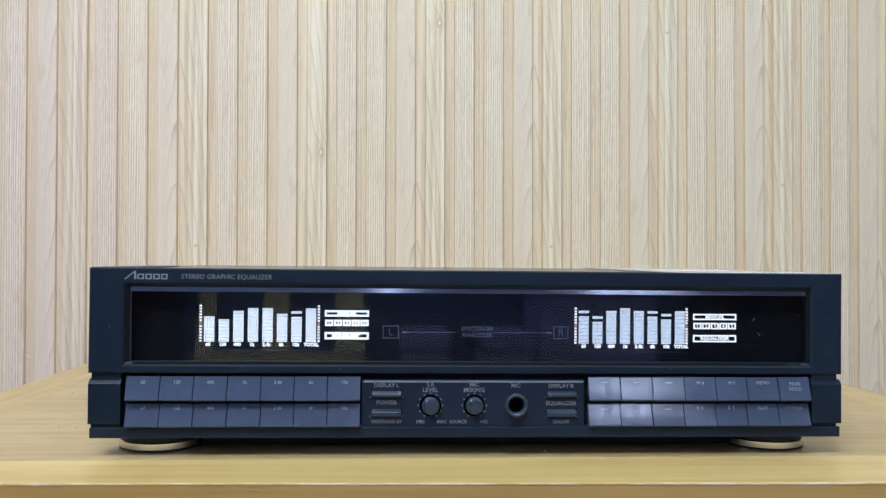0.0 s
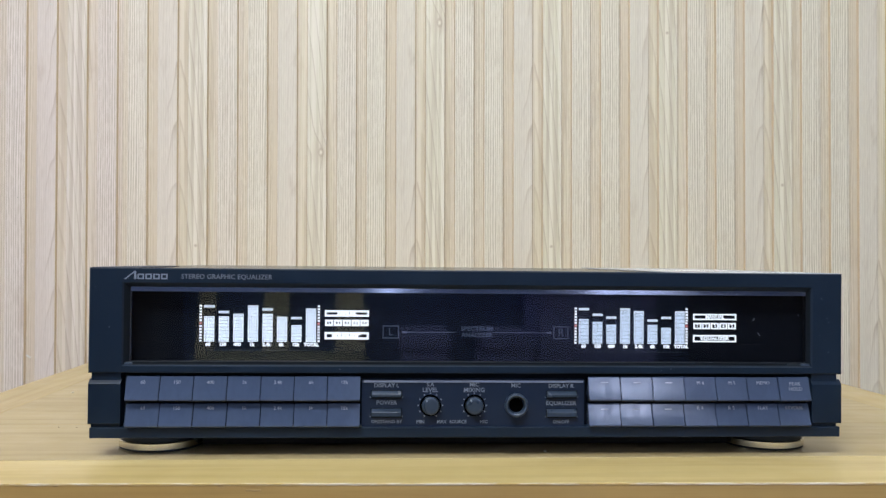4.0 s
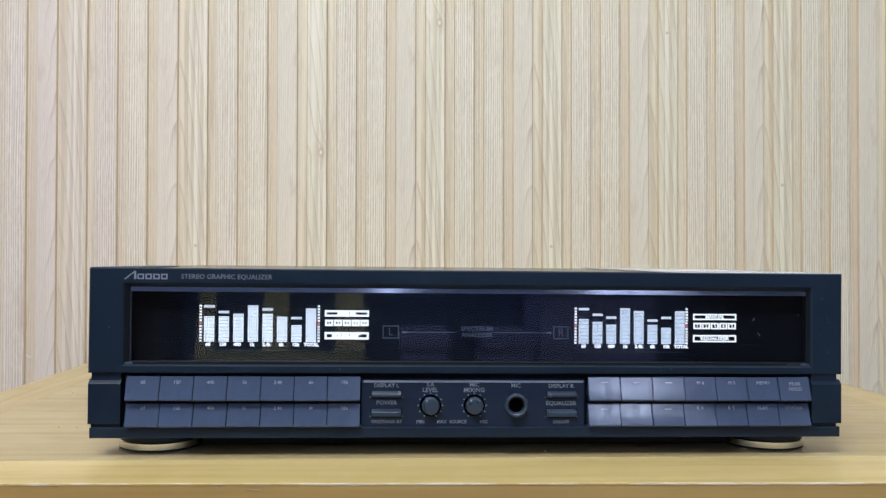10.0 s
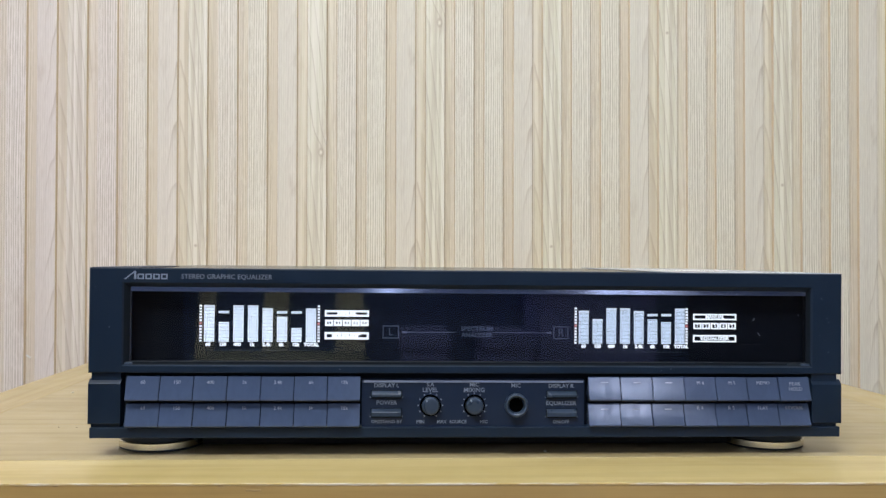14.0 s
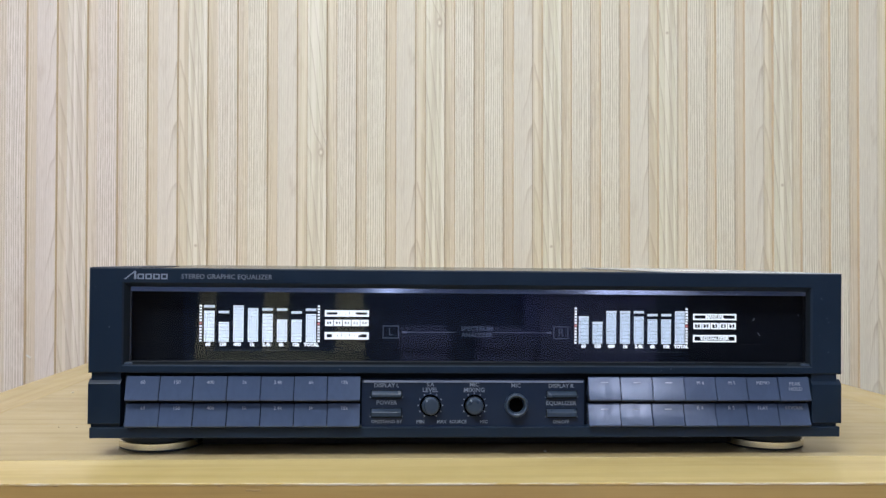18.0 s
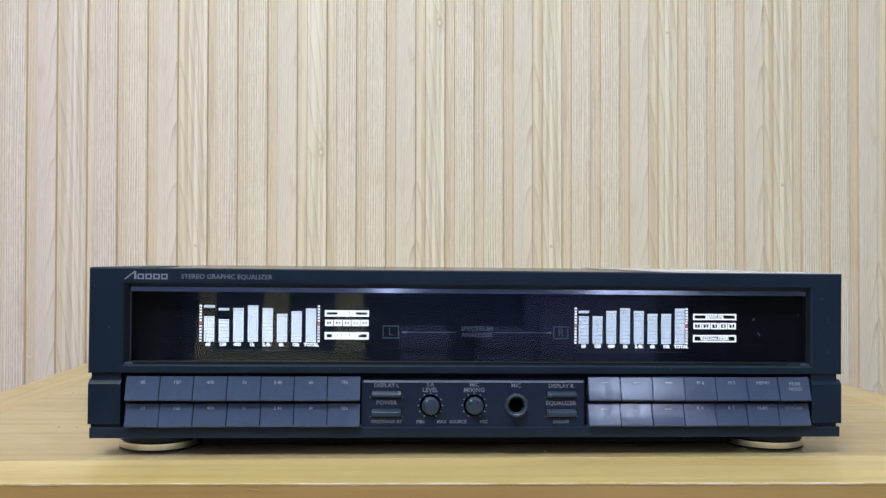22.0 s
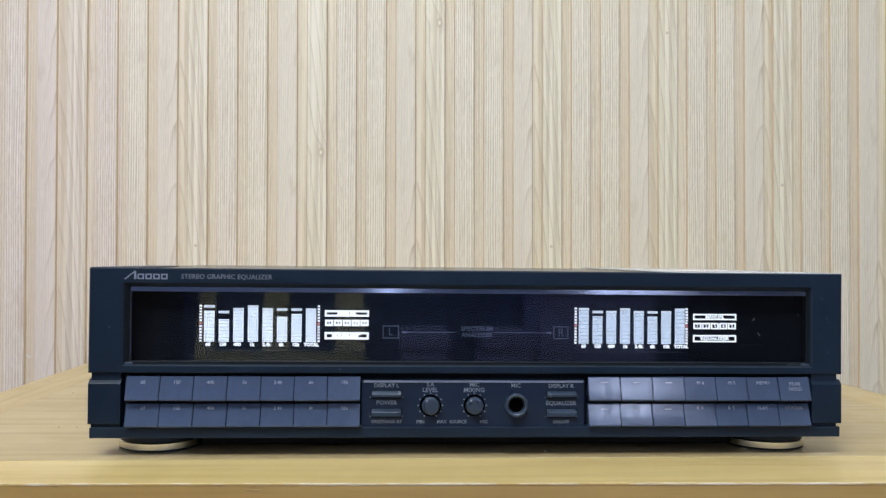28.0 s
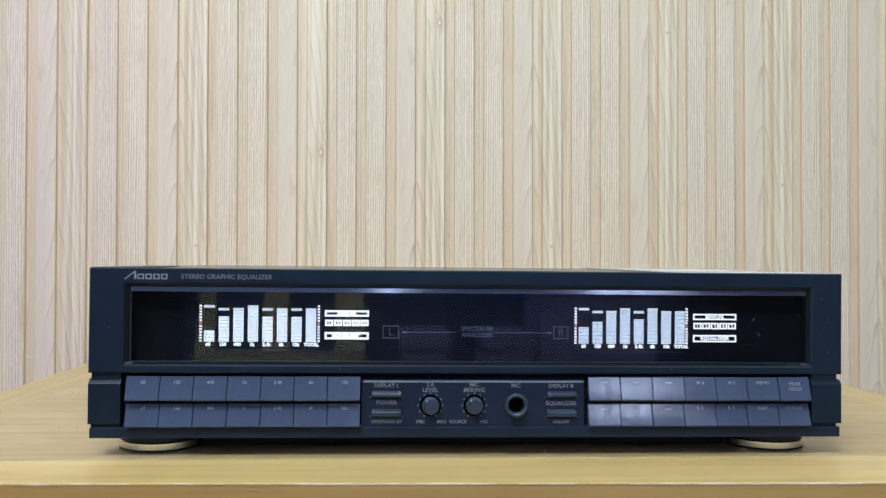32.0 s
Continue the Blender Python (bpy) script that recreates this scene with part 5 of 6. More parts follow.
    walk(right_columns[0], [(0, at(10)), (0.2, at(9)), (0.5, at(11)), (0.7, at(13)), (3, at(13)), (3.2, at(12)), (3.5, at(11)), (3.7, at(13)), (4, at(9)), (4.2, at(8)), (4.5, at(13)), (4.7, at(10)), (5, at(11)), (5.2, at(9)), (5.5, at(9)), (5.7, at(8)), (6, at(9)), (6.2, at(7)), (6.5, at(13)), (6.7, at(13)), (7, at(12)), (7.2, at(10)), (7.5, at(13)), (7.7, at(9)), (8, at(9)), (8.2, at(13)), (8.5, at(11)), (8.7, at(9)), (9, at(10)), (9.2, at(11)), (9.5, at(11)), (9.7, at(13)), (10, at(9)), (10.2, at(8)), (10.5, at(13)), (10.7, at(10)), (11, at(8)), (11.2, at(13)), (11.5, at(9)), (11.7, at(8)), (12, at(7)), (12.2, at(6)), (12.5, at(11)), (12.7, at(13)), (13.5, at(13)), (13.7, at(12)), (14.2, at(12)), (14.5, at(11)), (14.7, at(12)), (15, at(11)), (15.2, at(13)), (15.5, at(13)), (15.7, at(9)), (16, at(10)), (16.2, at(9)), (16.5, at(13)), (17.2, at(13)), (17.5, at(11)), (17.7, at(10)), (18.2, at(10)), (18.5, at(13)), (18.7, at(13)), (19, at(12)), (19.2, at(13)), (19.5, at(13)), (19.7, at(9)), (20, at(6)), (20.2, at(13)), (20.5, at(9)), (21, at(9)), (21.2, at(8)), (21.5, at(11)), (21.7, at(13)), (22, at(10)), (22.2, at(9)), (22.5, at(12)), (22.7, at(13)), (23, at(11)), (23.2, at(13)), (23.5, at(8)), (23.7, at(5)), (24, at(13)), (24.2, at(9)), (24.5, at(4)), (24.7, at(4)), (25, at(8)), (25.2, at(13)), (26, at(13)), (26.2, at(9)), (26.5, at(7)), (26.7, at(6)), (27, at(12)), (27.2, at(13)), (27.5, at(11)), (27.7, at(13)), (29.2, at(13)), (29.5, at(9)), (29.7, at(9)), (30, at(7)), (30.2, at(9)), (30.5, at(10)), (30.7, at(13)), (31, at(8)), (31.2, at(6)), (31.5, at(13)), (31.7, at(9)), (32, at(6))])
    at = slider(right_peaks[0])
    walk(right_peaks[0], [(0, at(12)), (0.2, at(9)), (0.5, at(13)), (3, at(13)), (3.2, at(12)), (3.5, at(13)), (4.5, at(13)), (4.7, at(12)), (5, at(13)), (5.2, at(13)), (5.5, at(11)), (6.2, at(11)), (6.5, at(13)), (6.7, at(13)), (7, at(12)), (7.2, at(12)), (7.5, at(13)), (10.5, at(13)), (10.7, at(12)), (11, at(12)), (11.2, at(13)), (12, at(13)), (12.2, at(6)), (12.5, at(13)), (13.5, at(13)), (13.7, at(12)), (14.2, at(12)), (14.5, at(13)), (14.7, at(12)), (15, at(13)), (15.7, at(13)), (16, at(12)), (16.2, at(12)), (16.5, at(13)), (17.5, at(13)), (17.7, at(10)), (18.2, at(10)), (18.5, at(13)), (18.7, at(13)), (19, at(12)), (19.2, at(13)), (20.2, at(13)), (20.5, at(12)), (21.2, at(12)), (21.5, at(13)), (21.7, at(13)), (22, at(12)), (22.5, at(12)), (22.7, at(13)), (23.2, at(13)), (23.5, at(12)), (23.7, at(12)), (24, at(13)), (24.5, at(13)), (24.7, at(4)), (25, at(8)), (25.2, at(13)), (26.5, at(13)), (26.7, at(6)), (27, at(12)), (27.2, at(13)), (29.5, at(13)), (29.7, at(9)), (30.2, at(9)), (30.5, at(13)), (30.7, at(13)), (31, at(11)), (31.2, at(11)), (31.5, at(13)), (32, at(13))])
    at = slider(right_columns[1])
    walk(right_columns[1], [(0, at(8)), (0.2, at(8)), (0.5, at(11)), (0.7, at(12)), (1, at(9)), (1.2, at(7)), (1.5, at(9)), (2, at(9)), (2.2, at(12)), (2.5, at(10)), (2.7, at(9)), (3, at(8)), (3.5, at(8)), (3.7, at(12)), (4, at(8)), (4.2, at(7)), (4.5, at(11)), (4.7, at(10)), (5, at(8)), (5.2, at(8)), (5.5, at(11)), (5.7, at(8)), (6, at(8)), (6.2, at(7)), (6.5, at(12)), (7.2, at(12)), (7.5, at(10)), (7.7, at(8)), (8, at(9)), (8.2, at(11)), (8.5, at(8)), (8.7, at(8)), (9, at(7)), (9.2, at(7)), (9.5, at(8)), (9.7, at(11)), (10, at(8)), (10.2, at(7)), (10.5, at(11)), (10.7, at(10)), (11, at(8)), (11.2, at(12)), (11.5, at(9)), (11.7, at(9)), (12, at(7)), (12.2, at(8)), (12.5, at(11)), (12.7, at(12)), (13, at(9)), (13.2, at(8)), (13.5, at(10)), (13.7, at(9)), (14, at(9)), (14.2, at(12)), (14.5, at(10)), (14.7, at(12)), (15, at(11)), (15.2, at(12)), (15.5, at(10)), (15.7, at(8)), (16, at(10)), (16.2, at(10)), (16.5, at(11)), (16.7, at(10)), (17, at(9)), (17.2, at(11)), (17.5, at(11)), (17.7, at(8)), (18.2, at(8)), (18.5, at(9)), (18.7, at(12)), (19, at(10)), (19.2, at(10)), (19.5, at(11)), (19.7, at(9)), (20, at(6)), (20.2, at(11)), (20.5, at(10)), (20.7, at(10)), (21, at(9)), (21.2, at(8)), (21.5, at(8)), (21.7, at(11)), (22, at(10)), (23, at(10)), (23.2, at(11)), (23.5, at(9)), (23.7, at(7)), (24, at(10)), (24.2, at(7)), (24.5, at(11)), (24.7, at(11)), (25, at(12)), (25.2, at(11)), (25.5, at(13)), (25.7, at(10)), (26, at(11)), (26.2, at(9)), (26.5, at(7)), (26.7, at(8)), (27, at(10)), (27.2, at(10)), (27.5, at(11)), (27.7, at(12)), (28, at(10)), (28.2, at(8)), (28.5, at(10)), (28.7, at(10)), (29, at(9)), (29.2, at(12)), (30.2, at(12)), (30.5, at(9)), (30.7, at(12)), (31, at(12)), (31.2, at(10)), (31.5, at(10)), (31.7, at(9)), (32, at(8))])
    at = slider(right_peaks[1])
    walk(right_peaks[1], [(0, at(10)), (0.2, at(8)), (0.5, at(11)), (0.7, at(12)), (1.7, at(12)), (2, at(9)), (2.2, at(12)), (3, at(12)), (3.2, at(8)), (3.5, at(11)), (3.7, at(12)), (4, at(11)), (4.5, at(11)), (4.7, at(10)), (5, at(11)), (6.2, at(11)), (6.5, at(12)), (8, at(12)), (8.2, at(11)), (9.2, at(11)), (9.5, at(10)), (9.7, at(11)), (10.5, at(11)), (10.7, at(10)), (11, at(10)), (11.2, at(12)), (12, at(12)), (12.2, at(8)), (12.5, at(11)), (12.7, at(12)), (13.5, at(12)), (13.7, at(9)), (14, at(9)), (14.2, at(12)), (14.7, at(12)), (15, at(11)), (15.2, at(12)), (15.7, at(12)), (16, at(10)), (16.2, at(10)), (16.5, at(11)), (17.7, at(11)), (18, at(8)), (18.2, at(8)), (18.5, at(12)), (18.7, at(12)), (19, at(10)), (19.2, at(10)), (19.5, at(11)), (20.2, at(11)), (20.5, at(10)), (21.2, at(10)), (21.5, at(11)), (21.7, at(11)), (22, at(10)), (22.7, at(10)), (23, at(12)), (23.2, at(12)), (23.5, at(9)), (23.7, at(9)), (24, at(11)), (24.7, at(11)), (25, at(12)), (25.2, at(13)), (25.5, at(13)), (25.7, at(10)), (26, at(11)), (26.2, at(11)), (26.5, at(12)), (26.7, at(8)), (27, at(10)), (27.2, at(10)), (27.5, at(11)), (27.7, at(12)), (28.7, at(12)), (29, at(9)), (29.2, at(12)), (32, at(12))])
    at = slider(right_columns[2])
    walk(right_columns[2], [(0, at(12)), (0.2, at(11)), (0.7, at(11)), (1, at(9)), (1.2, at(11)), (1.5, at(12)), (1.7, at(10)), (2.2, at(10)), (2.5, at(11)), (3.5, at(11)), (3.7, at(12)), (4, at(7)), (4.2, at(9)), (4.5, at(11)), (4.7, at(9)), (5, at(10)), (5.2, at(10)), (5.5, at(12)), (6.7, at(12)), (7, at(11)), (7.2, at(13)), (7.7, at(13)), (8, at(11)), (8.2, at(10)), (9.7, at(10)), (10, at(7)), (10.2, at(9)), (10.5, at(11)), (10.7, at(9)), (11.2, at(9)), (11.5, at(10)), (11.7, at(11)), (12, at(11)), (12.2, at(12)), (13.7, at(12)), (14, at(13)), (14.7, at(13)), (15, at(12)), (15.2, at(12)), (15.5, at(13)), (15.7, at(13)), (16, at(12)), (16.7, at(12)), (17, at(10)), (17.2, at(12)), (19.5, at(12)), (19.7, at(11)), (20, at(10)), (20.2, at(10)), (20.5, at(11)), (20.7, at(11)), (21, at(12)), (22.5, at(12)), (22.7, at(11)), (23, at(10)), (23.2, at(12)), (23.5, at(12)), (23.7, at(8)), (24, at(12)), (24.2, at(12)), (24.5, at(10)), (24.7, at(11)), (25, at(11)), (25.2, at(10)), (25.5, at(10)), (25.7, at(12)), (26, at(12)), (26.2, at(11)), (26.5, at(11)), (26.7, at(12)), (27, at(12)), (27.2, at(11)), (27.5, at(8)), (27.7, at(12)), (28.2, at(12)), (28.5, at(13)), (30.7, at(13)), (31, at(12)), (31.2, at(10)), (31.5, at(12)), (32, at(12))])
    at = slider(right_peaks[2])
    walk(right_peaks[2], [(0, at(12)), (0.2, at(11)), (1.2, at(11)), (1.5, at(12)), (1.7, at(12)), (2, at(10)), (2.2, at(10)), (2.5, at(11)), (3.5, at(11)), (3.7, at(12)), (4, at(10)), (4.2, at(11)), (4.5, at(11)), (4.7, at(9)), (5, at(10)), (5.2, at(10)), (5.5, at(12)), (6.7, at(12)), (7, at(11)), (7.2, at(13)), (8, at(13)), (8.2, at(10)), (10, at(10)), (10.2, at(11)), (10.5, at(11)), (10.7, at(9)), (11.2, at(9)), (11.5, at(10)), (11.7, at(11)), (12, at(11)), (12.2, at(12)), (13.7, at(12)), (14, at(13)), (14.7, at(13)), (15, at(12)), (15.2, at(12)), (15.5, at(13)), (15.7, at(13)), (16, at(12)), (19.5, at(12)), (19.7, at(11)), (20, at(13)), (20.2, at(13)), (20.5, at(11)), (20.7, at(11)), (21, at(12)), (24.5, at(12)), (24.7, at(11)), (25, at(11)), (25.2, at(12)), (26, at(12)), (26.2, at(11)), (26.5, at(11)), (26.7, at(12)), (27.2, at(12)), (27.5, at(11)), (27.7, at(12)), (28.2, at(12)), (28.5, at(13)), (30.7, at(13)), (31, at(12)), (32, at(12))])
    at = slider(right_columns[3])
    walk(right_columns[3], [(0, at(13)), (0.2, at(12)), (0.5, at(12)), (0.7, at(11)), (1, at(12)), (1.2, at(13)), (1.7, at(13)), (2, at(10)), (2.2, at(11)), (2.5, at(12)), (2.7, at(11)), (3, at(12)), (3.7, at(12)), (4, at(13)), (4.2, at(13)), (4.5, at(12)), (4.7, at(13)), (5.2, at(13)), (5.5, at(8)), (5.7, at(12)), (7.5, at(12)), (7.7, at(13)), (10.2, at(13)), (10.5, at(12)), (10.7, at(13)), (15.2, at(13)), (15.5, at(12)), (15.7, at(13)), (17, at(13)), (17.2, at(12)), (19.5, at(12)), (19.7, at(13)), (20, at(13)), (20.2, at(11)), (20.5, at(12)), (20.7, at(12)), (21, at(13)), (22.7, at(13)), (23, at(11)), (23.2, at(13)), (23.5, at(10)), (23.7, at(12)), (24, at(12)), (24.2, at(11)), (24.5, at(8)), (24.7, at(12)), (25, at(10)), (25.2, at(8)), (25.5, at(12)), (26, at(12)), (26.2, at(13)), (27.2, at(13)), (27.5, at(8)), (27.7, at(12)), (28, at(13)), (28.7, at(13)), (29, at(12)), (29.2, at(10)), (29.5, at(12)), (30, at(12)), (30.2, at(10)), (30.5, at(13)), (31.5, at(13)), (31.7, at(12)), (32, at(13))])
    at = slider(right_peaks[3])
    walk(right_peaks[3], [(0, at(13)), (0.2, at(12)), (1, at(12)), (1.2, at(13)), (1.7, at(13)), (2, at(10)), (2.2, at(11)), (2.5, at(12)), (3.7, at(12)), (4, at(13)), (5.2, at(13)), (5.5, at(10)), (5.7, at(12)), (7.5, at(12)), (7.7, at(13)), (15.2, at(13)), (15.5, at(12)), (15.7, at(13)), (17, at(13)), (17.2, at(12)), (19.5, at(12)), (19.7, at(13)), (20.2, at(13)), (20.5, at(12)), (20.7, at(12)), (21, at(13)), (23.2, at(13)), (23.5, at(12)), (26, at(12)), (26.2, at(13)), (27.2, at(13)), (27.5, at(10)), (27.7, at(12)), (28, at(13)), (28.7, at(13)), (29, at(12)), (30.2, at(12)), (30.5, at(13)), (32, at(13))])
    at = slider(right_columns[4])
    walk(right_columns[4], [(0, at(12)), (0.5, at(12)), (0.7, at(11)), (1, at(12)), (1.7, at(12)), (2, at(10)), (2.2, at(10)), (2.5, at(11)), (2.7, at(10)), (3, at(10)), (3.2, at(11)), (3.7, at(11)), (4, at(12)), (4.2, at(9)), (4.5, at(9)), (4.7, at(11)), (5, at(12)), (5.2, at(12)), (5.5, at(9)), (5.7, at(11)), (6, at(12)), (6.2, at(12)), (6.5, at(11)), (7, at(11)), (7.2, at(12)), (8.7, at(12)), (9, at(13)), (9.2, at(12)), (10, at(12)), (10.2, at(9)), (10.5, at(9)), (10.7, at(11)), (11.2, at(11)), (11.5, at(12)), (11.7, at(13)), (12, at(13)), (12.2, at(12)), (16.2, at(12)), (16.5, at(13)), (17, at(13)), (17.2, at(11)), (17.7, at(11)), (18, at(10)), (18.2, at(9)), (18.5, at(10)), (18.7, at(11)), (19, at(12)), (19.2, at(10)), (19.5, at(12)), (19.7, at(12)), (20, at(10)), (20.2, at(12)), (24.2, at(12)), (24.5, at(9)), (24.7, at(10)), (25, at(10)), (25.2, at(8)), (25.5, at(11)), (25.7, at(10)), (26, at(12)), (26.2, at(12)), (26.5, at(13)), (26.7, at(12)), (27.2, at(12)), (27.5, at(9)), (27.7, at(10)), (28, at(12)), (28.2, at(10)), (28.5, at(12)), (28.7, at(9)), (29, at(11)), (29.2, at(9)), (29.5, at(11)), (29.7, at(10)), (30, at(12)), (30.2, at(10)), (30.5, at(12)), (30.7, at(10)), (31, at(12)), (31.2, at(8)), (31.5, at(10)), (31.7, at(7)), (32, at(9))])
    at = slider(right_peaks[4])
    walk(right_peaks[4], [(0, at(12)), (1.7, at(12)), (2, at(10)), (2.2, at(10)), (2.5, at(11)), (2.7, at(12)), (3, at(12)), (3.2, at(11)), (3.7, at(11)), (4, at(12)), (4.5, at(12)), (4.7, at(11)), (5, at(12)), (5.2, at(12)), (5.5, at(9)), (5.7, at(11)), (6, at(12)), (6.2, at(12)), (6.5, at(11)), (7, at(11)), (7.2, at(12)), (8.7, at(12)), (9, at(13)), (9.2, at(12)), (10.5, at(12)), (10.7, at(11)), (11.2, at(11)), (11.5, at(12)), (11.7, at(13)), (12, at(13)), (12.2, at(12)), (16.2, at(12)), (16.5, at(13)), (17, at(13)), (17.2, at(11)), (17.7, at(11)), (18, at(12)), (24.5, at(12)), (24.7, at(10)), (25.2, at(10)), (25.5, at(11)), (25.7, at(12)), (26.2, at(12)), (26.5, at(13)), (26.7, at(12)), (27.2, at(12)), (27.5, at(9)), (27.7, at(10)), (28, at(12)), (28.7, at(12)), (29, at(11)), (29.5, at(11)), (29.7, at(10)), (30, at(12)), (32, at(12))])
    at = slider(right_columns[5])
    walk(right_columns[5], [(0, at(10)), (0.2, at(9)), (0.5, at(7)), (0.7, at(10)), (1, at(10)), (1.2, at(11)), (1.5, at(9)), (1.7, at(9)), (2, at(7)), (2.2, at(9)), (3, at(9)), (3.2, at(8)), (3.5, at(7)), (3.7, at(10)), (4, at(7)), (4.2, at(9)), (4.5, at(11)), (4.7, at(10)), (5, at(11)), (5.2, at(11)), (5.5, at(10)), (5.7, at(11)), (6, at(12)), (6.2, at(9)), (6.5, at(9)), (6.7, at(10)), (7, at(7)), (7.2, at(9)), (7.5, at(10)), (7.7, at(8)), (8, at(8)), (8.2, at(10)), (8.5, at(11)), (9, at(11)), (9.2, at(9)), (9.7, at(9)), (10, at(7)), (10.2, at(9)), (10.5, at(11)), (10.7, at(10)), (11, at(13)), (11.2, at(12)), (11.5, at(12)), (11.7, at(10)), (12, at(12)), (12.2, at(10)), (12.5, at(8)), (12.7, at(11)), (13, at(8)), (13.2, at(9)), (13.5, at(11)), (13.7, at(11)), (14, at(9)), (14.2, at(11)), (14.7, at(11)), (15, at(8)), (15.2, at(11)), (15.5, at(10)), (15.7, at(8)), (16, at(11)), (16.7, at(11)), (17, at(12)), (17.5, at(12)), (17.7, at(11)), (18, at(9)), (18.2, at(7)), (18.5, at(7)), (18.7, at(11)), (19, at(10)), (19.2, at(8)), (19.5, at(9)), (19.7, at(8)), (20, at(7)), (20.2, at(10)), (20.5, at(11)), (21.2, at(11)), (21.5, at(9)), (21.7, at(11)), (22.2, at(11)), (22.5, at(12)), (22.7, at(9)), (23, at(8)), (23.2, at(12)), (23.5, at(12)), (23.7, at(9)), (24, at(12)), (24.5, at(12)), (24.7, at(9)), (25, at(11)), (25.5, at(11)), (25.7, at(8)), (26, at(9)), (26.2, at(8)), (26.5, at(12)), (26.7, at(10)), (27, at(12)), (27.2, at(9)), (27.5, at(12)), (27.7, at(11)), (28, at(10)), (28.2, at(8)), (28.5, at(9)), (28.7, at(7)), (29, at(8)), (29.2, at(12)), (29.5, at(12)), (29.7, at(11)), (30, at(12)), (30.2, at(9)), (30.5, at(10)), (30.7, at(10)), (31, at(11)), (31.2, at(8)), (31.5, at(11)), (31.7, at(9)), (32, at(13))])
    at = slider(right_peaks[5])
    walk(right_peaks[5], [(0, at(12)), (0.2, at(9)), (0.5, at(10)), (1, at(10)), (1.2, at(11)), (1.7, at(11)), (2, at(8)), (2.2, at(9)), (2.5, at(11)), (3, at(11)), (3.2, at(8)), (3.5, at(10)), (3.7, at(10)), (4, at(9)), (4.2, at(11)), (4.5, at(11)), (4.7, at(12)), (5, at(11)), (5.2, at(11)), (5.5, at(12)), (6.2, at(12)), (6.5, at(10)), (6.7, at(10)), (7, at(8)), (7.2, at(11)), (8, at(11)), (8.2, at(10)), (8.5, at(11)), (9.2, at(11)), (9.5, at(9)), (10, at(9)), (10.2, at(11)), (10.5, at(11)), (10.7, at(12)), (11, at(13)), (11.2, at(12)), (12, at(12)), (12.2, at(10)), (12.5, at(11)), (16.5, at(11)), (16.7, at(12)), (17.5, at(12)), (17.7, at(11)), (18.7, at(11)), (19, at(10)), (19.2, at(11)), (22.2, at(11)), (22.5, at(12)), (24.5, at(12)), (24.7, at(11)), (26.2, at(11)), (26.5, at(12)), (26.7, at(10)), (27, at(12)), (27.5, at(12)), (27.7, at(11)), (28, at(12)), (28.7, at(12)), (29, at(10)), (29.2, at(12)), (29.5, at(12)), (29.7, at(11)), (30, at(12)), (30.7, at(12)), (31, at(11)), (31.5, at(11)), (31.7, at(12)), (32, at(13))])
    at = slider(right_columns[6])
    walk(right_columns[6], [(0, at(9)), (0.2, at(7)), (0.5, at(7)), (0.7, at(10)), (1, at(7)), (1.2, at(8)), (1.5, at(9)), (1.7, at(7)), (2, at(8)), (2.2, at(10)), (2.5, at(7)), (2.7, at(10)), (3, at(9)), (3.2, at(8)), (3.5, at(7)), (3.7, at(10)), (4, at(6)), (4.2, at(9)), (4.5, at(11)), (4.7, at(10)), (5, at(7)), (5.2, at(10)), (5.5, at(7)), (5.7, at(11)), (6, at(11)), (6.2, at(7)), (6.5, at(7)), (6.7, at(10)), (7, at(7)), (7.2, at(9)), (7.5, at(10)), (7.7, at(7)), (8, at(7)), (8.2, at(11)), (8.5, at(7)), (8.7, at(10)), (9, at(9)), (9.2, at(7)), (9.5, at(8)), (9.7, at(10)), (10, at(6)), (10.2, at(9)), (10.5, at(11)), (10.7, at(10)), (11, at(12)), (11.2, at(11)), (11.5, at(8)), (11.7, at(9)), (12, at(9)), (12.2, at(8)), (12.5, at(7)), (12.7, at(10)), (13, at(6)), (13.2, at(8)), (13.5, at(9)), (13.7, at(8)), (14, at(8)), (14.2, at(11)), (14.5, at(8)), (14.7, at(11)), (15, at(7)), (15.2, at(10)), (15.5, at(10)), (15.7, at(7)), (16, at(11)), (16.2, at(10)), (16.5, at(11)), (16.7, at(10)), (17, at(10)), (17.2, at(11)), (17.7, at(11)), (18, at(9)), (18.2, at(7)), (18.5, at(7)), (18.7, at(9)), (19, at(11)), (19.2, at(8)), (19.5, at(8)), (19.7, at(7)), (20, at(7)), (20.2, at(9)), (20.5, at(11)), (21, at(11)), (21.2, at(7)), (21.5, at(7)), (21.7, at(11)), (22, at(11)), (22.2, at(10)), (22.5, at(10)), (22.7, at(7)), (23, at(8)), (23.2, at(12)), (23.5, at(10)), (23.7, at(6)), (24, at(12)), (24.2, at(11)), (24.5, at(7)), (24.7, at(4)), (25, at(7)), (25.2, at(7)), (25.5, at(8)), (26, at(8)), (26.2, at(7)), (26.5, at(9)), (26.7, at(8)), (27, at(10)), (27.2, at(7)), (27.5, at(11)), (27.7, at(11)), (28, at(12)), (28.2, at(8)), (28.5, at(9)), (28.7, at(6)), (29, at(8)), (29.2, at(12)), (29.5, at(12)), (29.7, at(11)), (30, at(10)), (30.2, at(7)), (30.5, at(8)), (30.7, at(9)), (31, at(12)), (31.2, at(8)), (31.5, at(10)), (31.7, at(9)), (32, at(11))])
    at = slider(right_peaks[6])
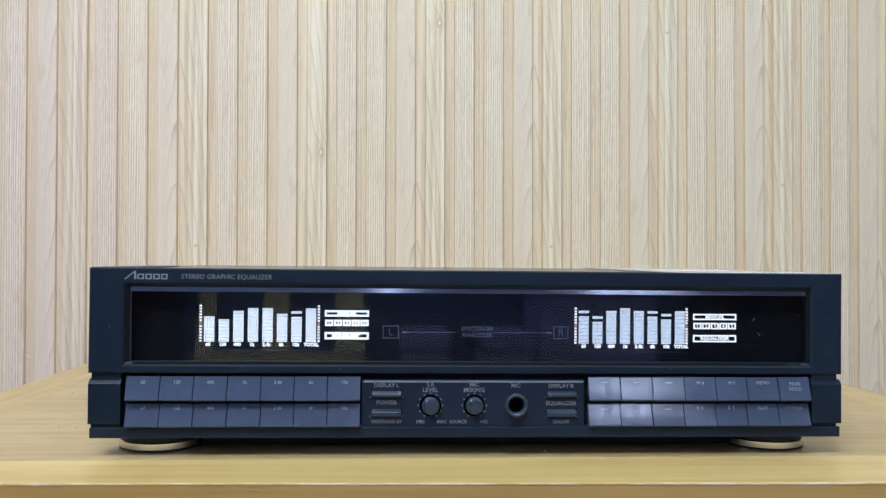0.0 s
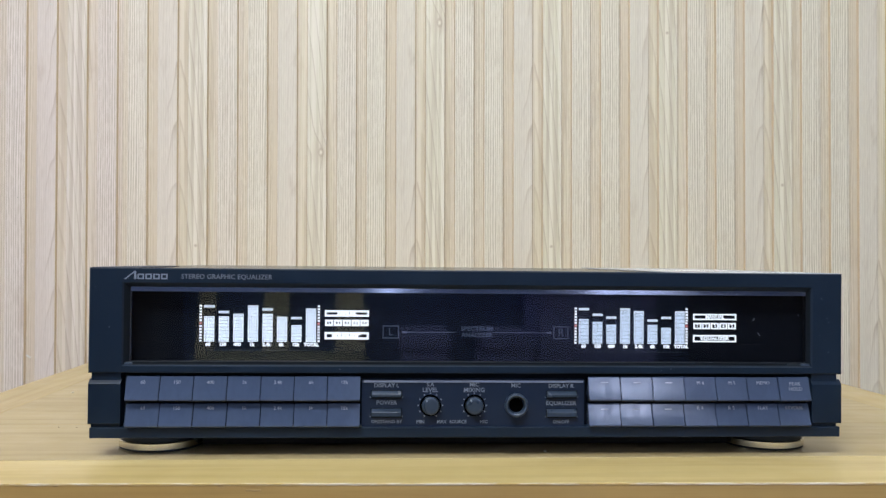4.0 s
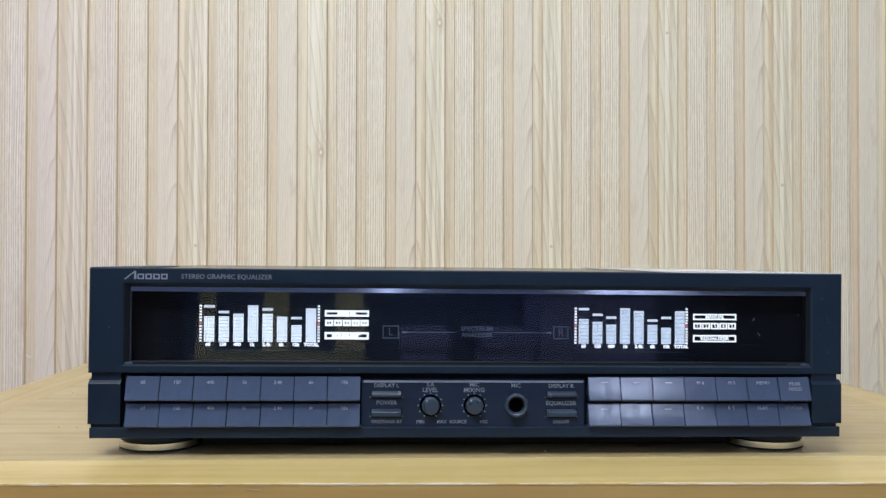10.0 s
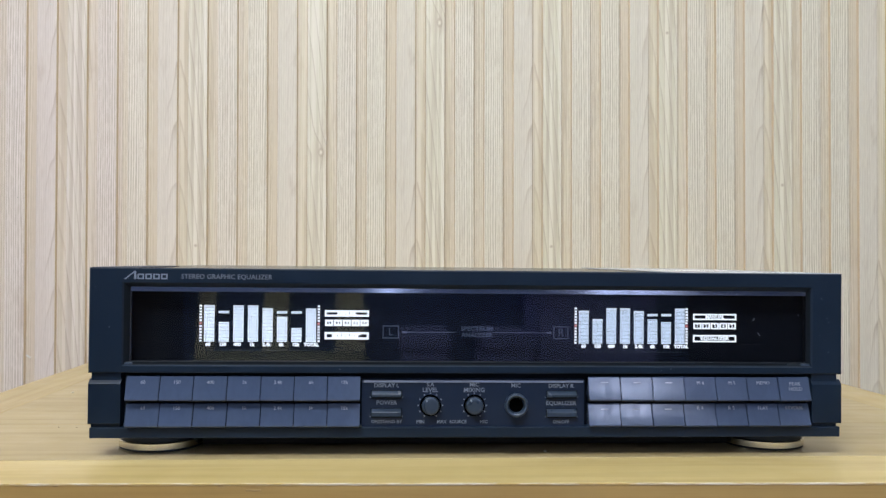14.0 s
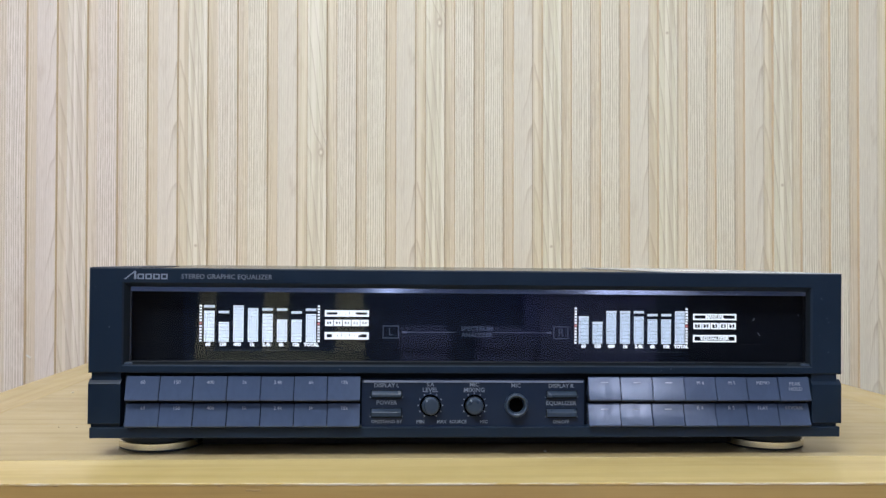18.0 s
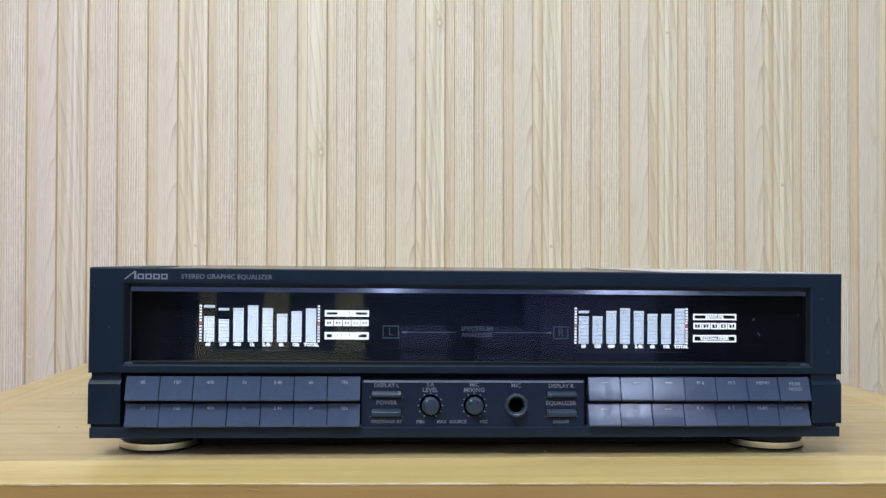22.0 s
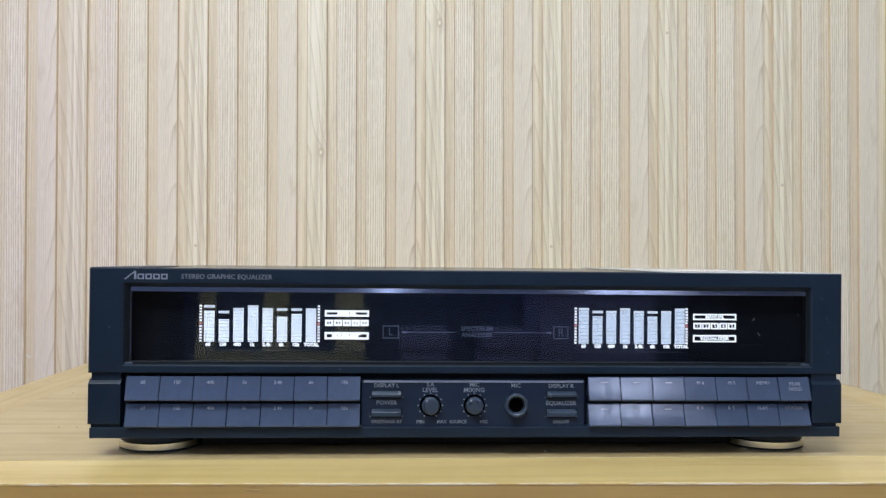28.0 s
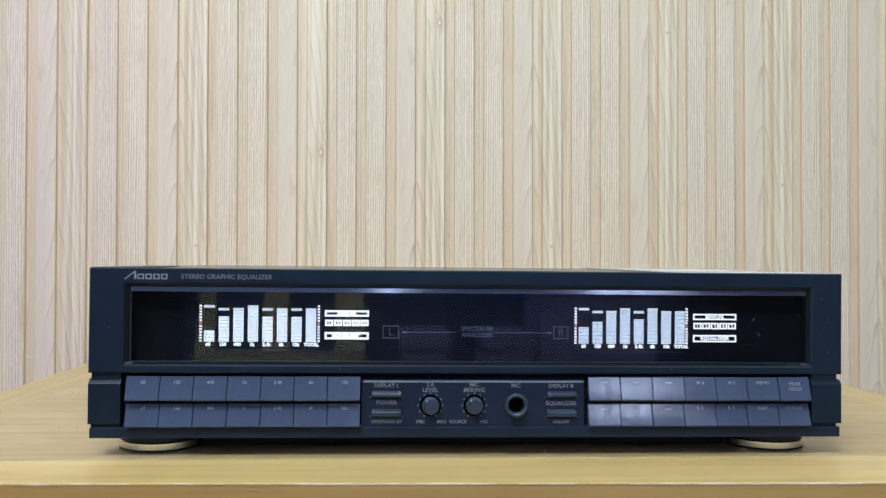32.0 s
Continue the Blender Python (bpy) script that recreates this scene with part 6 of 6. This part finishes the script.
    walk(right_peaks[6], [(0, at(11)), (0.2, at(9)), (0.5, at(10)), (1, at(10)), (1.2, at(11)), (1.7, at(11)), (2, at(8)), (2.2, at(10)), (2.7, at(10)), (3, at(11)), (3.2, at(8)), (3.5, at(10)), (4, at(10)), (4.2, at(11)), (4.5, at(11)), (4.7, at(12)), (5, at(10)), (5.2, at(11)), (5.5, at(10)), (5.7, at(11)), (6.2, at(11)), (6.5, at(10)), (6.7, at(10)), (7, at(7)), (7.2, at(11)), (8.2, at(11)), (8.5, at(10)), (8.7, at(11)), (9.2, at(11)), (9.5, at(8)), (9.7, at(10)), (10, at(10)), (10.2, at(11)), (10.5, at(11)), (10.7, at(12)), (12, at(12)), (12.2, at(8)), (12.5, at(10)), (13, at(10)), (13.2, at(11)), (13.5, at(11)), (13.7, at(8)), (14, at(11)), (14.7, at(11)), (15, at(10)), (15.2, at(10)), (15.5, at(11)), (16, at(11)), (16.2, at(12)), (16.5, at(11)), (16.7, at(12)), (17, at(12)), (17.2, at(11)), (22, at(11)), (22.2, at(12)), (24.5, at(12)), (24.7, at(6)), (25, at(7)), (25.2, at(7)), (25.5, at(8)), (25.7, at(11)), (26.2, at(11)), (26.5, at(12)), (26.7, at(8)), (27, at(12)), (27.2, at(12)), (27.5, at(11)), (27.7, at(11)), (28, at(12)), (28.7, at(12)), (29, at(10)), (29.2, at(12)), (29.5, at(12)), (29.7, at(11)), (30.7, at(11)), (31, at(12)), (32, at(12))])
    at = slider(right_columns[7])
    walk(right_columns[7], [(0, at(12)), (0.2, at(12)), (0.5, at(13)), (0.7, at(13)), (1, at(12)), (1.2, at(13)), (1.7, at(13)), (2, at(10)), (2.2, at(13)), (2.5, at(13)), (2.7, at(12)), (3.2, at(12)), (3.5, at(13)), (3.7, at(13)), (4, at(12)), (4.2, at(11)), (4.5, at(13)), (4.7, at(11)), (5, at(13)), (5.2, at(13)), (5.5, at(11)), (5.7, at(12)), (6.2, at(12)), (6.5, at(13)), (6.7, at(13)), (7, at(12)), (7.2, at(13)), (9.2, at(13)), (9.5, at(11)), (9.7, at(13)), (10, at(12)), (10.2, at(11)), (10.5, at(13)), (10.7, at(11)), (11, at(12)), (11.2, at(13)), (16, at(13)), (16.2, at(12)), (16.5, at(13)), (16.7, at(13)), (17, at(12)), (17.2, at(13)), (17.5, at(13)), (17.7, at(12)), (18.2, at(12)), (18.5, at(13)), (18.7, at(13)), (19, at(12)), (19.2, at(13)), (19.7, at(13)), (20, at(12)), (20.2, at(13)), (20.5, at(13)), (20.7, at(12)), (21, at(12)), (21.2, at(13)), (22, at(13)), (22.2, at(12)), (22.5, at(13)), (22.7, at(11)), (23, at(11)), (23.2, at(13)), (23.5, at(12)), (23.7, at(13)), (24, at(13)), (24.2, at(12)), (24.5, at(10)), (24.7, at(10)), (25, at(12)), (25.2, at(13)), (27, at(13)), (27.2, at(11)), (27.5, at(13)), (28.7, at(13)), (29, at(12)), (29.2, at(13)), (29.5, at(13)), (29.7, at(12)), (30.2, at(12)), (30.5, at(13)), (30.7, at(13)), (31, at(12)), (31.2, at(10)), (31.5, at(13)), (31.7, at(10)), (32, at(12))])
    at = slider(right_peaks[7])
    walk(right_peaks[7], [(0, at(12)), (0.2, at(12)), (0.5, at(13)), (0.7, at(13)), (1, at(12)), (1.2, at(13)), (2.7, at(13)), (3, at(12)), (3.2, at(12)), (3.5, at(13)), (3.7, at(13)), (4, at(12)), (4.2, at(12)), (4.5, at(13)), (5.5, at(13)), (5.7, at(12)), (6.2, at(12)), (6.5, at(13)), (6.7, at(13)), (7, at(12)), (7.2, at(13)), (9.7, at(13)), (10, at(12)), (10.2, at(12)), (10.5, at(13)), (10.7, at(13)), (11, at(12)), (11.2, at(13)), (16, at(13)), (16.2, at(12)), (16.5, at(13)), (16.7, at(13)), (17, at(12)), (17.2, at(13)), (17.5, at(13)), (17.7, at(12)), (18.2, at(12)), (18.5, at(13)), (18.7, at(13)), (19, at(12)), (19.2, at(13)), (19.7, at(13)), (20, at(12)), (20.2, at(13)), (20.5, at(13)), (20.7, at(12)), (21, at(12)), (21.2, at(13)), (22, at(13)), (22.2, at(12)), (22.5, at(13)), (23.2, at(13)), (23.5, at(12)), (23.7, at(13)), (24, at(13)), (24.2, at(12)), (24.5, at(10)), (24.7, at(10)), (25, at(12)), (25.2, at(13)), (28.7, at(13)), (29, at(12)), (29.2, at(13)), (29.5, at(13)), (29.7, at(12)), (30.2, at(12)), (30.5, at(13)), (30.7, at(13)), (31, at(12)), (31.2, at(12)), (31.5, at(13)), (31.7, at(13)), (32, at(12))])


motions()
